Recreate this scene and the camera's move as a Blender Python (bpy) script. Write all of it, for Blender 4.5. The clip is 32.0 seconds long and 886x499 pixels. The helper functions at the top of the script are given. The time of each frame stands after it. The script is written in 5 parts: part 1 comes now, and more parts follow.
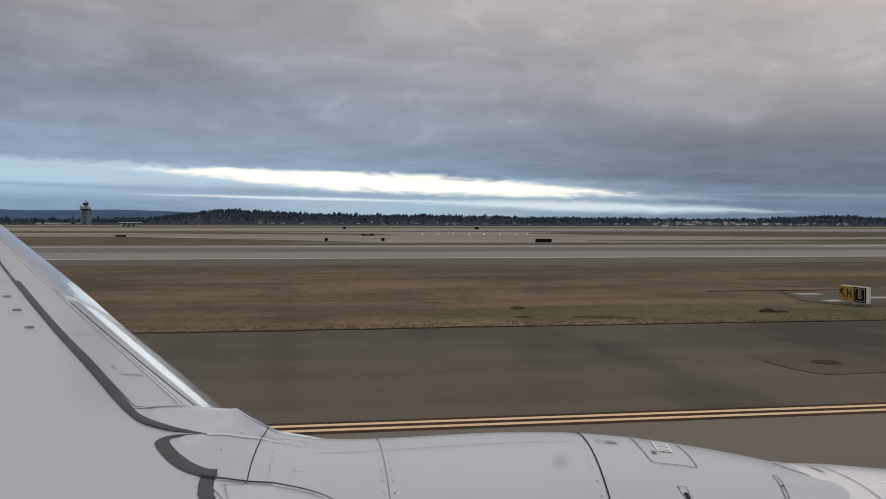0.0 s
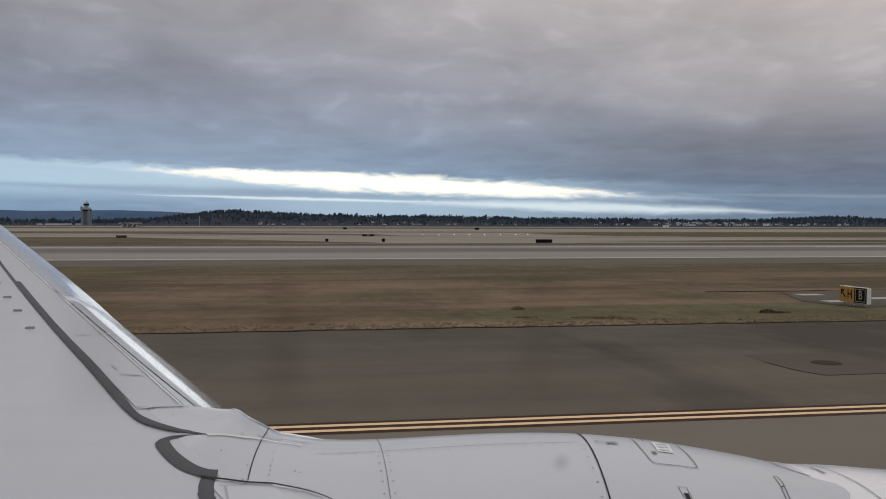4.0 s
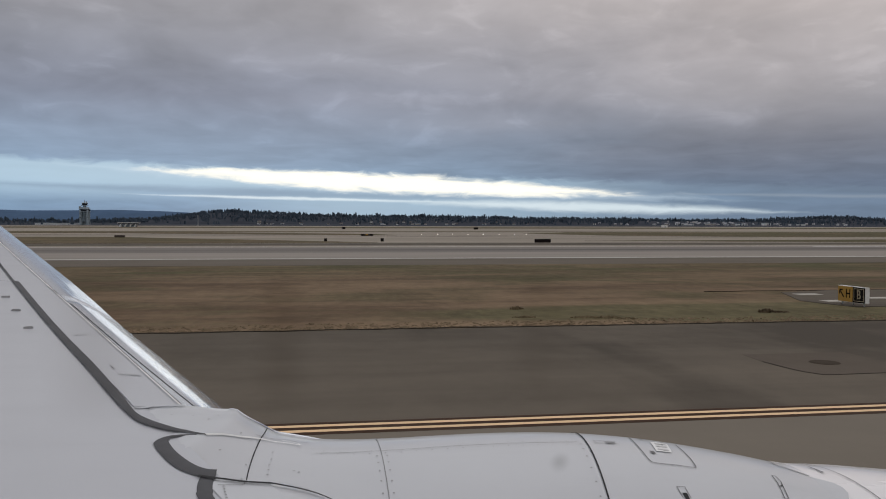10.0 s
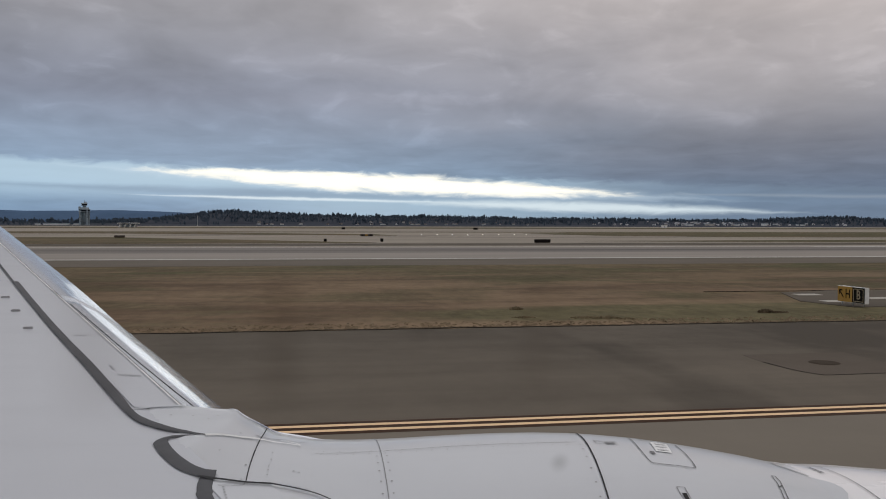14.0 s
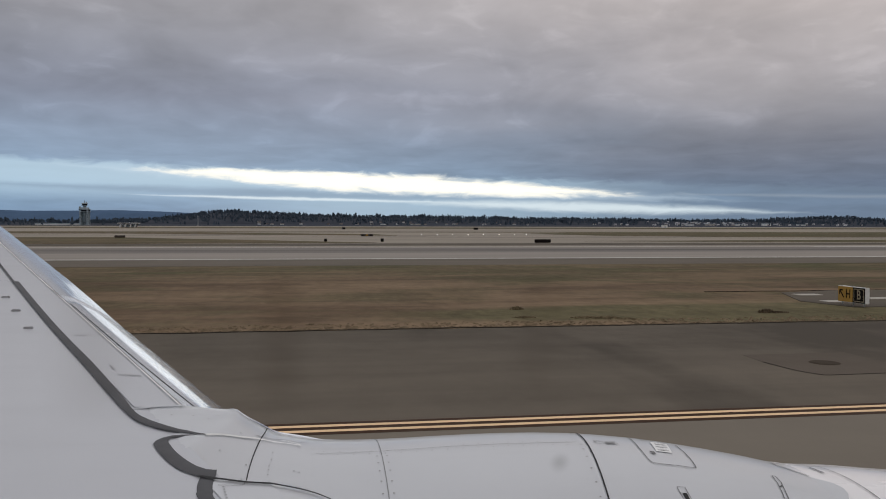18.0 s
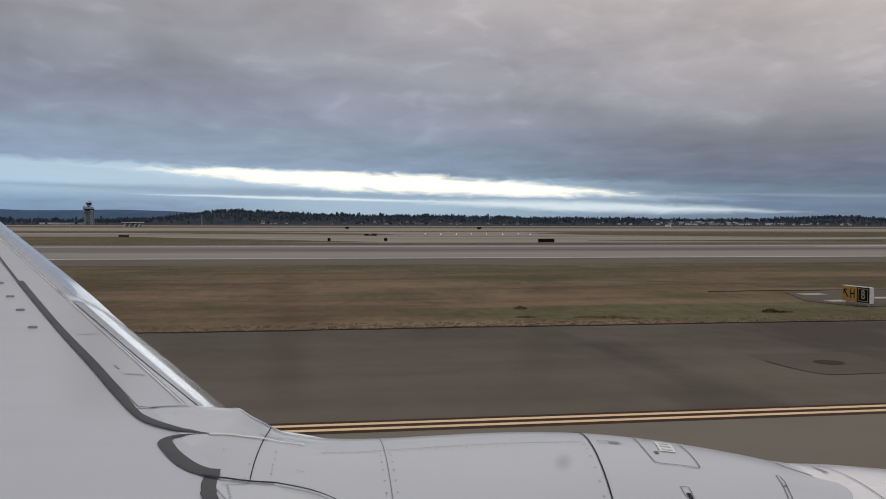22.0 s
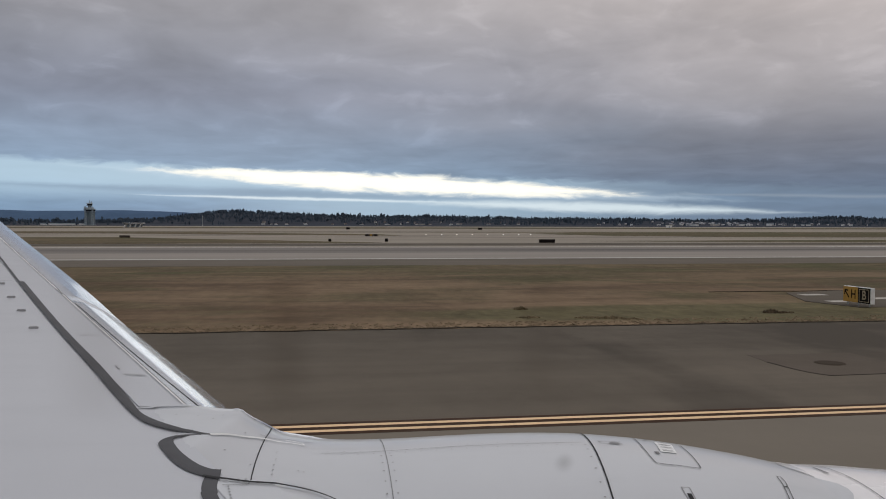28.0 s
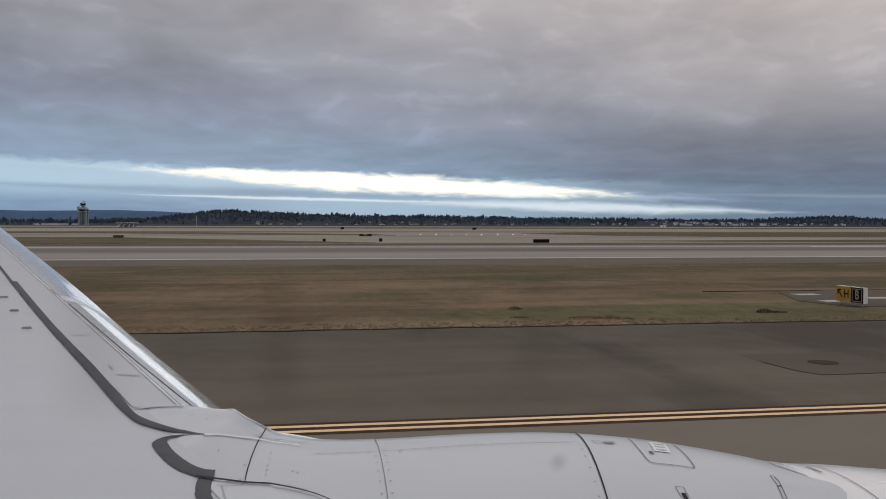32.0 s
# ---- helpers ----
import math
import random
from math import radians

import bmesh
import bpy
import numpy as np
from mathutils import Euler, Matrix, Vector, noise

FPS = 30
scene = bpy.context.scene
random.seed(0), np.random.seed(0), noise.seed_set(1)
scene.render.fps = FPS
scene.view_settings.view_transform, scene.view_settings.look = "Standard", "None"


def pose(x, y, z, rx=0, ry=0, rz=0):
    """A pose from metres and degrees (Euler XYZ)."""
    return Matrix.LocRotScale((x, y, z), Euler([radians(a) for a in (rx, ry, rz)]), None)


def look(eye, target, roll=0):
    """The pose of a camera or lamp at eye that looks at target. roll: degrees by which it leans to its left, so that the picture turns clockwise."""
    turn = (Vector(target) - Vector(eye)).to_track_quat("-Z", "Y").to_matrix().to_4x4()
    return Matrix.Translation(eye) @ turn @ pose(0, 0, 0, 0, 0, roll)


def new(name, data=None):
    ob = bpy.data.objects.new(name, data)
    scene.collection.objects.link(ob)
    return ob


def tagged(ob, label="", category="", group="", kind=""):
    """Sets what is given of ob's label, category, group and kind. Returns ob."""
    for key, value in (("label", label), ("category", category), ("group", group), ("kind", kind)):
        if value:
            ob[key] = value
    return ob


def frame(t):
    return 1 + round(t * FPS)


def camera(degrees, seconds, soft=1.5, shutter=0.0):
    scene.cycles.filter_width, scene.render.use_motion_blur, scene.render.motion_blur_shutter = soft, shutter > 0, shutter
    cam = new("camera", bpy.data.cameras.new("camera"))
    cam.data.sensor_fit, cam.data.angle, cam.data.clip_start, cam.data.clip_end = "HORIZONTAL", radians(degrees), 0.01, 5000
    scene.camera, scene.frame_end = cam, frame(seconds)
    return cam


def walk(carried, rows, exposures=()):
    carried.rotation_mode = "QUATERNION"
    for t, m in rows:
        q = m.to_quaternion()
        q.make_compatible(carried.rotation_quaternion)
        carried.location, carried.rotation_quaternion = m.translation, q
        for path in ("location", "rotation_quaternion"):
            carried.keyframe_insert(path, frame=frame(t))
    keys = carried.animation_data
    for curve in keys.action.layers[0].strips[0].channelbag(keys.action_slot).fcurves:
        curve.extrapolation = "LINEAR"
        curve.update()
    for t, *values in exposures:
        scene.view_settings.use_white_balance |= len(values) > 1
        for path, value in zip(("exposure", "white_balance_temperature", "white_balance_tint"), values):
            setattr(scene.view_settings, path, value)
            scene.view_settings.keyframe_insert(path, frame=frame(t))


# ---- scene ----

# World: x is the airliner's forward direction, y points out of its left side, z up.
EYE = (0.0, 0.0, 4.0)
YAW, PITCH, ROLL = -9.2, -1.81, 0.155
LENS_F = 1474.0
cam = camera(56.0, 32.0, soft=1.0)
# seconds, small hand sway to the side and up in units of the lens constant
SWAY = [(0, 0, -1), (1, 0, -1), (2, 0.6, 0), (3, 1, 0), (5.5, -1.5, 0), (6, -3.5, -1), (6.5, -6.5, -1), (7, -7.5, 0), (8, -6.5, -1), (9, -4, 0), (10, -1.5, -0.5),
        (11, 1, 0), (12, 1, 0), (13, 0, 0), (14, -2, 0), (14.5, -3.5, -1), (16.5, -3.5, -1), (17, -3.3, 0), (18, -1.5, 0), (19, -0.8, 0.2), (20, 2.5, 1),
        (21, 4.5, -1.2), (22, 4.7, -1), (23, 4.7, 1.2), (24, 3.5, 0), (25, 3.6, 1.2), (25.5, 5.8, 0), (27.5, 6, -1), (28, 6, 0), (29, 2.8, 1),
        (30, -1, 0), (31, -3.6, 0), (32, -4, -0.2)]


def view_pose(dx, dy):
    """The camera's pose in the window for a sway of dx, dy."""
    return pose(*EYE, 90 + PITCH + math.degrees(dy / LENS_F), 0, YAW + math.degrees(dx / LENS_F)) @ pose(0, 0, 0, 0, 0, ROLL)


walk(cam, [(t, view_pose(dx, dy)) for t, dx, dy in SWAY])

# ---- light ----
SUN_FROM = (-0.078, 0.985, 0.07)  # low behind the bright gap in the cloud
sun = new("sun", bpy.data.lights.new("sun", "SUN"))
sun.data.energy, sun.data.angle, sun.data.color = 0.02, radians(11), (1.0, 0.97, 0.92)
sun.matrix_world = look(SUN_FROM, (0, 0, 0))


class Nodes:
    """A small writer for node trees."""

    def __init__(self, tree):
        self.tree = tree
        tree.nodes.clear()

    def add(self, kind, ins=None, **props):
        n = self.tree.nodes.new(kind)
        for k, v in props.items():
            setattr(n, k, v)
        for k, v in (ins or {}).items():
            if isinstance(v, bpy.types.NodeSocket):
                self.tree.links.new(v, n.inputs[k])
            else:
                n.inputs[k].default_value = v
        return n

    def m(self, op, a, b=0.0, c=0.0, clamp=False):
        return self.add("ShaderNodeMath", {0: a, 1: b, 2: c}, operation=op, use_clamp=clamp).outputs[0]

    def step(self, v, lo, hi, a=0.0, b=1.0):
        return self.add("ShaderNodeMapRange", {0: v, 1: lo, 2: hi, 3: a, 4: b}, interpolation_type="SMOOTHSTEP").outputs[0]

    def mix(self, f, a, b, blend="MIX"):
        n = self.add("ShaderNodeMix", {0: f}, data_type="RGBA", blend_type=blend)
        for i, v in ((6, a), (7, b)):
            if isinstance(v, bpy.types.NodeSocket):
                self.tree.links.new(v, n.inputs[i])
            else:
                n.inputs[i].default_value = (*v[:3], 1)
        return n.outputs[2]

    def ramp(self, f, stops):
        n = self.add("ShaderNodeValToRGB", {0: f})
        e = n.color_ramp.elements
        while len(e) < len(stops):
            e.new(0.5)
        for el, (p, c) in zip(e, stops):
            el.position, el.color = p, (*(c if isinstance(c, tuple) else (c, c, c)), 1)
        return n.outputs[0]

    def noise(self, vec, scale, detail=4.0, rough=0.55, distortion=0.0):
        return self.add("ShaderNodeTexNoise", {"Vector": vec, "Scale": scale, "Detail": detail, "Roughness": rough, "Distortion": distortion}).outputs[0]

    def stretch(self, vec, sx, sy, sz):
        return self.add("ShaderNodeMapping", {"Vector": vec, "Scale": (sx, sy, sz)}).outputs[0]


def lin(r, g, b):
    """Display values of 0 to 255 as scene-linear."""
    return tuple((c / 255 / 12.92) if c < 10 else ((c / 255 + 0.055) / 1.055) ** 2.4 for c in (r, g, b))


world = bpy.data.worlds.new("overcast")
scene.world = world
world.use_nodes = True
N = Nodes(world.node_tree)
direction = N.add("ShaderNodeTexCoord").outputs["Generated"]
xyz = N.add("ShaderNodeSeparateXYZ", {0: direction})
X, Y, Z = xyz.outputs
az = N.m("SUBTRACT", N.m("ARCTAN2", X, Y), radians(9.2))
up = N.m("ARCSINE", Z)
soft_z = N.m("ADD", N.m("MAXIMUM", Z, 0.0), 0.15)
soft_deck = N.add("ShaderNodeCombineXYZ", {0: N.m("DIVIDE", X, soft_z), 1: N.m("DIVIDE", Y, soft_z), 2: 0.0}).outputs[0]
banks = N.noise(soft_deck, 0.75, 3, 0.45, 0.6)
puffs = N.noise(soft_deck, 2.3, 4, 0.5, 0.5)
flat = N.add("ShaderNodeCombineXYZ", {0: N.m("MULTIPLY", az, 9.0), 1: N.m("MULTIPLY", up, 60.0), 2: 0.0}).outputs[0]
wisps = N.noise(flat, 1.6, 5, 0.55, 0.5)
tatters = N.noise(N.add("ShaderNodeCombineXYZ", {0: N.m("MULTIPLY", az, 24.0), 1: N.m("MULTIPLY", up, 80.0), 2: 2.3}).outputs[0], 1.0, 5, 0.58, 0.8)
height = N.m("MULTIPLY", up, 2.6, clamp=True)
cool = N.ramp(height, [(0.0, lin(102, 126, 153)), (0.04, lin(116, 144, 174)), (0.11, lin(138, 166, 194)), (0.2, lin(134, 154, 179)), (0.38, lin(134, 141, 159)), (0.61, lin(146, 146, 154)), (0.8, lin(162, 160, 164)), (1.0, lin(180, 180, 184))])
warm = N.ramp(height, [(0.0, lin(98, 114, 136)), (0.06, lin(102, 118, 141)), (0.12, lin(102, 114, 134)), (0.24, lin(118, 121, 133)), (0.38, lin(154, 151, 156)), (0.61, lin(182, 174, 174)), (0.8, lin(197, 187, 184)), (1.0, lin(186, 183, 185))])
sky = N.mix(N.step(N.m("ADD", az, N.m("MULTIPLY", N.m("SUBTRACT", banks, 0.5), 0.5)), -0.35, 0.5), cool, warm)
lumps = N.add("ShaderNodeCombineXYZ", {0: N.m("MULTIPLY", az, 7.0), 1: N.m("MULTIPLY", up, 19.0), 2: 1.7}).outputs[0]
billow = N.noise(lumps, 1.0, 4, 0.5, 0.6)
curls = N.noise(N.add("ShaderNodeCombineXYZ", {0: N.m("MULTIPLY", az, 20.0), 1: N.m("MULTIPLY", up, 44.0), 2: 4.1}).outputs[0], 1.0, 5, 0.5, 0.6)
crests = N.m("MULTIPLY", N.step(curls, 0.5, 0.74), N.step(billow, 0.42, 0.6))
shade = N.m("ADD", N.m("MULTIPLY", N.m("SUBTRACT", banks, 0.5), 0.5), N.m("MULTIPLY", N.m("SUBTRACT", puffs, 0.5), 0.3))
shade = N.m("ADD", shade, N.m("ADD", N.m("MULTIPLY", N.m("SUBTRACT", curls, 0.5), 0.14), N.m("MULTIPLY", crests, 0.12)))
shade = N.m("ADD", shade, N.m("MULTIPLY", N.m("SUBTRACT", billow, 0.5), 0.5))
low_calm = N.step(up, 0.05, 0.11, 0.15, 1.0)
shade = N.m("ADD", N.m("MULTIPLY", shade, low_calm), N.m("MULTIPLY", N.m("MULTIPLY", N.m("SUBTRACT", wisps, 0.5), 0.5), N.step(up, 0.06, 0.12, 1.0, 0.0)))
shade = N.m("ADD", shade, N.m("MULTIPLY", N.step(az, -0.5, -0.1, -0.11, 0.05), N.step(up, 0.09, 0.17)))
gain = N.m("MULTIPLY", N.m("ADD", shade, 1.0), N.step(up, 0.3, 1.2, 1.0, 1.6))
sky = N.mix(1.0, sky, N.add("ShaderNodeCombineColor", {0: gain, 1: N.m("MULTIPLY", gain, 1.002), 2: N.m("MULTIPLY", gain, 0.986)}).outputs[0], "MULTIPLY")


def streak(level, slope, middle, half, thick, soft, rag):
    """A long gap in the cloud: its level at az 0, its slope, where its middle lies, half length, thickness, softness and raggedness."""
    line = N.m("MULTIPLY_ADD", az, slope, level)
    off = N.m("ADD", N.m("SUBTRACT", up, line), N.m("MULTIPLY", N.m("SUBTRACT", N.m("ADD", N.m("MULTIPLY", wisps, 0.5), N.m("MULTIPLY", tatters, 0.5)), 0.5), rag))
    run = N.m("DIVIDE", N.m("SUBTRACT", az, middle), half)
    room = N.m("MULTIPLY", N.m("SUBTRACT", 1.0, N.m("MULTIPLY", run, run)), thick)
    return N.step(N.m("SUBTRACT", room, N.m("ABSOLUTE", off)), -soft, soft)


base = N.m("ADD", N.m("SUBTRACT", up, N.m("MULTIPLY_ADD", az, -0.03, 0.0535)), N.m("MULTIPLY", N.m("SUBTRACT", tatters, 0.5), 0.02))
glow = N.m("MULTIPLY", N.step(base, -0.003, 0.006, 1.0, 0.0), N.step(az, -0.05, 0.34, 1.0, 0.1))
glow = N.m("MULTIPLY", glow, N.m("MAXIMUM", N.step(up, 0.018, 0.052), N.step(az, -0.34, -0.08, 0.05, 0.8)))
sky = N.mix(N.m("MULTIPLY", glow, 0.7), sky, lin(180, 205, 221))
sky = N.mix(N.m("MULTIPLY", streak(0.0308, -0.02, -0.19, 0.36, 0.0042, 0.0035, 0.008), 0.5), sky, lin(116, 138, 162))
sky = N.mix(N.m("MULTIPLY", streak(0.0254, -0.0165, -0.17, 0.165, 0.0016, 0.0014, 0.004), 0.75), sky, lin(222, 234, 240))
sky = N.mix(N.m("MULTIPLY", streak(0.0238, -0.027, 0.17, 0.2, 0.0052, 0.0042, 0.012), 0.88), sky, lin(212, 225, 231))
sky = N.mix(N.m("MULTIPLY", streak(0.0395, -0.02, 0.47, 0.2, 0.0016, 0.0016, 0.004), 0.4), sky, lin(150, 160, 172))
sky = N.mix(N.m("MULTIPLY", streak(0.0425, -0.047, -0.05, 0.33, 0.0085, 0.007, 0.02), 0.6), sky, lin(196, 214, 228))
sky = N.mix(streak(0.0442, -0.046, -0.06, 0.262, 0.0094, 0.0045, 0.022), sky, (1.15, 1.08, 0.92))
nishita = N.add("ShaderNodeTexSky", sky_type="NISHITA", sun_disc=False, sun_elevation=radians(6), sun_rotation=radians(-6)).outputs[0]
clear = N.add("ShaderNodeBackground", {0: nishita, 1: 0.0005}).outputs[0]
cloud = N.add("ShaderNodeBackground", {0: sky, 1: 1.08}).outputs[0]
N.add("ShaderNodeOutputWorld", {0: N.add("ShaderNodeAddShader", {0: cloud, 1: clear}).outputs[0]})


# ---- materials ----
def material(name, rough=0.8, metal=0.0, coat=0.0):
    """A material, its node writer, its object coordinates and its shader."""
    mat = bpy.data.materials.new(name)
    mat.use_nodes = True
    n = Nodes(mat.node_tree)
    pos = n.add("ShaderNodeNewGeometry").outputs["Position"]
    sh = n.add("ShaderNodeBsdfPrincipled", {"Roughness": rough, "Metallic": metal, "Coat Weight": coat})
    n.add("ShaderNodeOutputMaterial", {0: sh.outputs[0]})
    return mat, n, pos, sh


def link(n, a, sh, name):
    n.tree.links.new(a, sh.inputs[name])


def bump(n, sh, h, strength, dist):
    link(n, n.add("ShaderNodeBump", {"Height": h, "Strength": strength, "Distance": dist}).outputs[0], sh, "Normal")


def plain(name, col, rough=0.6, metal=0.0, vary=0.12, scale=3.0, coat=0.0, emit=0.0):
    mat, n, pos, sh = material(name, rough, metal, coat)
    if rough >= 0.9:
        sh.inputs["Specular IOR Level"].default_value = 0.05
    a = n.noise(pos, scale, 5, 0.6)
    f = n.ramp(a, [(0.3, 1 - vary), (0.7, 1 + vary)])
    link(n, n.mix(1.0, col, f, "MULTIPLY"), sh, "Base Color")
    if emit:
        sh.inputs["Emission Color"].default_value = (*col, 1)
        sh.inputs["Emission Strength"].default_value = emit
    return mat


def pavement(name, light, dark, streaks=0.25, stain=0.3, fine=0.12, bands=0.0, wide=0.0):
    """Concrete or asphalt: long wheel-worn streaks, blotchy stains and fine aggregate."""
    mat, n, pos, sh = material(name, 0.85)
    run = n.noise(n.stretch(pos, 0.012, 0.45, 1), 1.0, 5, 0.6)
    blot = n.noise(pos, 0.11, 6, 0.62, 0.6)
    small = n.noise(n.stretch(pos, 0.9, 0.6, 1), 1.3, 6, 0.65)
    grit = n.noise(pos, 40.0, 3, 0.7)
    f = n.m("ADD", n.m("MULTIPLY", n.m("SUBTRACT", run, 0.5), 2.2 * streaks), n.m("MULTIPLY", n.m("SUBTRACT", blot, 0.5), 2.2 * stain))
    f = n.m("ADD", f, n.m("MULTIPLY", n.m("SUBTRACT", small, 0.5), 2.0 * fine))
    f = n.m("ADD", f, n.m("MULTIPLY", n.m("SUBTRACT", grit, 0.5), fine))
    if name == "shoulder_asphalt":
        # lighter towards the taxiway, with one darker oval patch
        f = n.m("ADD", f, n.step(n.add("ShaderNodeSeparateXYZ", {0: pos}).outputs[1], 30.0, 18.0, -0.12, 0.2))
        dark_patch = n.add("ShaderNodeVectorMath", {0: n.stretch(pos, 0.09, 0.26, 0), 1: (1.75, 7.1, 0.0)}, operation="DISTANCE").outputs["Value"]
        f = n.m("SUBTRACT", f, n.step(n.m("ADD", dark_patch, n.m("MULTIPLY", n.m("SUBTRACT", small, 0.5), 0.6)), 0.3, 1.15, 0.3, 0.0))
    if wide:
        f = n.m("ADD", f, n.m("MULTIPLY", n.m("SUBTRACT", n.noise(n.stretch(pos, 0.003, 0.07, 1), 1.0, 4, 0.6, 0.3), 0.5), wide))
    if bands:
        slant = n.add("ShaderNodeMapping", {"Vector": pos, "Rotation": (0, 0, radians(-24)), "Scale": (0.16, 0.035, 1)}).outputs[0]
        f = n.m("SUBTRACT", f, n.step(n.noise(slant, 1.0, 4, 0.55, 0.4), 0.54, 0.68, 0.0, bands))
    link(n, n.mix(n.m("ADD", f, 0.5, clamp=True), dark, light), sh, "Base Color")
    bump(n, sh, grit, 0.25, 0.01)
    sh.inputs["Specular IOR Level"].default_value = 0.04
    return mat


def runway_material():
    """Grooved runway concrete with a dark belt of tyre rubber along its middle."""
    mat, n, pos, sh = material("runway_concrete", 0.85)
    sh.inputs["Specular IOR Level"].default_value = 0.15
    y = n.add("ShaderNodeSeparateXYZ", {0: pos}).outputs[1]
    run = n.noise(n.stretch(pos, 0.006, 0.5, 1), 1.0, 5, 0.6)
    blot = n.noise(n.stretch(pos, 0.02, 0.12, 1), 1.0, 5, 0.6)
    off = n.m("ABSOLUTE", n.m("SUBTRACT", n.m("ADD", y, n.m("MULTIPLY", n.m("SUBTRACT", run, 0.5), 5.0)), 123.0))
    lanes = n.noise(n.stretch(pos, 0.003, 0.28, 1), 1.0, 4, 0.6)
    belt = n.m("MULTIPLY", n.step(off, 8.0, 13.0, 1.0, 0.0), n.step(lanes, 0.38, 0.62, 0.35, 1.0))
    base = n.mix(n.m("ADD", n.m("MULTIPLY", n.m("SUBTRACT", blot, 0.5), 1.6), 0.5, clamp=True), (0.23, 0.205, 0.18), (0.32, 0.285, 0.25))
    link(n, n.mix(n.m("MULTIPLY", belt, n.m("ADD", n.m("MULTIPLY", run, 0.7), 0.5, clamp=True)), base, (0.07, 0.064, 0.06)), sh, "Base Color")
    return mat


def grass_material():
    """Winter grass: tan and brown beside the taxiway, greener in patches, mown in long swathes."""
    mat, n, pos, sh = material("winter_grass", 0.95)
    sh.inputs["Specular IOR Level"].default_value = 0.1
    y = n.add("ShaderNodeSeparateXYZ", {0: pos}).outputs[1]
    swathe = n.noise(n.stretch(pos, 0.04, 0.15, 1), 1.0, 7, 0.66, 0.7)
    patch = n.add("ShaderNodeMath", {0: n.noise(n.stretch(pos, 0.045, 0.1, 1), 1.0, 6, 0.6, 0.8), 1: n.step(n.add("ShaderNodeSeparateXYZ", {0: pos}).outputs[0], 4.0, 30.0, -0.04, 0.03)}, operation="ADD").outputs[0]
    tuft = n.noise(n.stretch(pos, 1.6, 0.8, 1), 1.0, 6, 0.7)
    fine = n.noise(pos, 9.0, 4, 0.7)
    tan = n.mix(n.ramp(swathe, [(0.36, 0.0), (0.64, 1.0)]), (0.108, 0.073, 0.046), (0.202, 0.142, 0.089))
    x = n.add("ShaderNodeSeparateXYZ", {0: pos}).outputs[0]
    olive = n.mix(tuft, (0.06, 0.056, 0.028), (0.112, 0.102, 0.052))
    wet = n.add("ShaderNodeVectorMath", {0: n.stretch(pos, 0.1, 0.42, 0), 1: (1.95, 14.9, 0.0)}, operation="DISTANCE").outputs["Value"]
    patch = n.m("ADD", patch, n.step(wet, 0.4, 2.1, 0.42, 0.0))
    green_part = n.m("ADD", n.step(patch, 0.44, 0.64, 0.0, 0.8), n.step(y, 50.0, 80.0, 0.0, 0.45), clamp=True)
    streaky = n.noise(n.stretch(pos, 0.3, 0.17, 1), 1.0, 8, 0.72, 0.6)
    col = n.mix(green_part, tan, olive)
    mown = n.noise(n.stretch(pos, 0.025, 0.55, 1), 1.0, 5, 0.6, 0.2)
    near = n.step(y, 31.0, 47.0, 1.25, 1.0)
    f = n.m("ADD", n.m("MULTIPLY", n.m("SUBTRACT", streaky, 0.5), 1.0), n.m("ADD", n.m("MULTIPLY", n.m("SUBTRACT", tuft, 0.5), 0.8), n.m("MULTIPLY", n.m("SUBTRACT", fine, 0.5), 0.3)))
    f = n.m("ADD", f, n.m("MULTIPLY", n.m("SUBTRACT", mown, 0.5), 0.8))
    g = n.m("MULTIPLY", n.m("ADD", f, 1.0), near)
    link(n, n.mix(1.0, col, n.add("ShaderNodeCombineColor", {0: g, 1: g, 2: g}).outputs[0], "MULTIPLY"), sh, "Base Color")
    bump(n, sh, tuft, 0.7, 0.08)
    return mat


def paint_on_ground(name, col, worn, under=(0.16, 0.15, 0.14)):
    """Marking paint, rubbed through where wheels cross it."""
    mat, n, pos, sh = material(name, 0.75)
    a = n.noise(pos, 2.5, 6, 0.7)
    b = n.noise(pos, 0.35, 4, 0.6)
    f = n.m("ADD", n.step(a, 0.5, 0.75, 0.0, worn), n.step(b, 0.45, 0.7, 0.0, worn * 0.7), clamp=True)
    link(n, n.mix(f, col, under), sh, "Base Color")
    sh.inputs["Specular IOR Level"].default_value = 0.1
    return mat


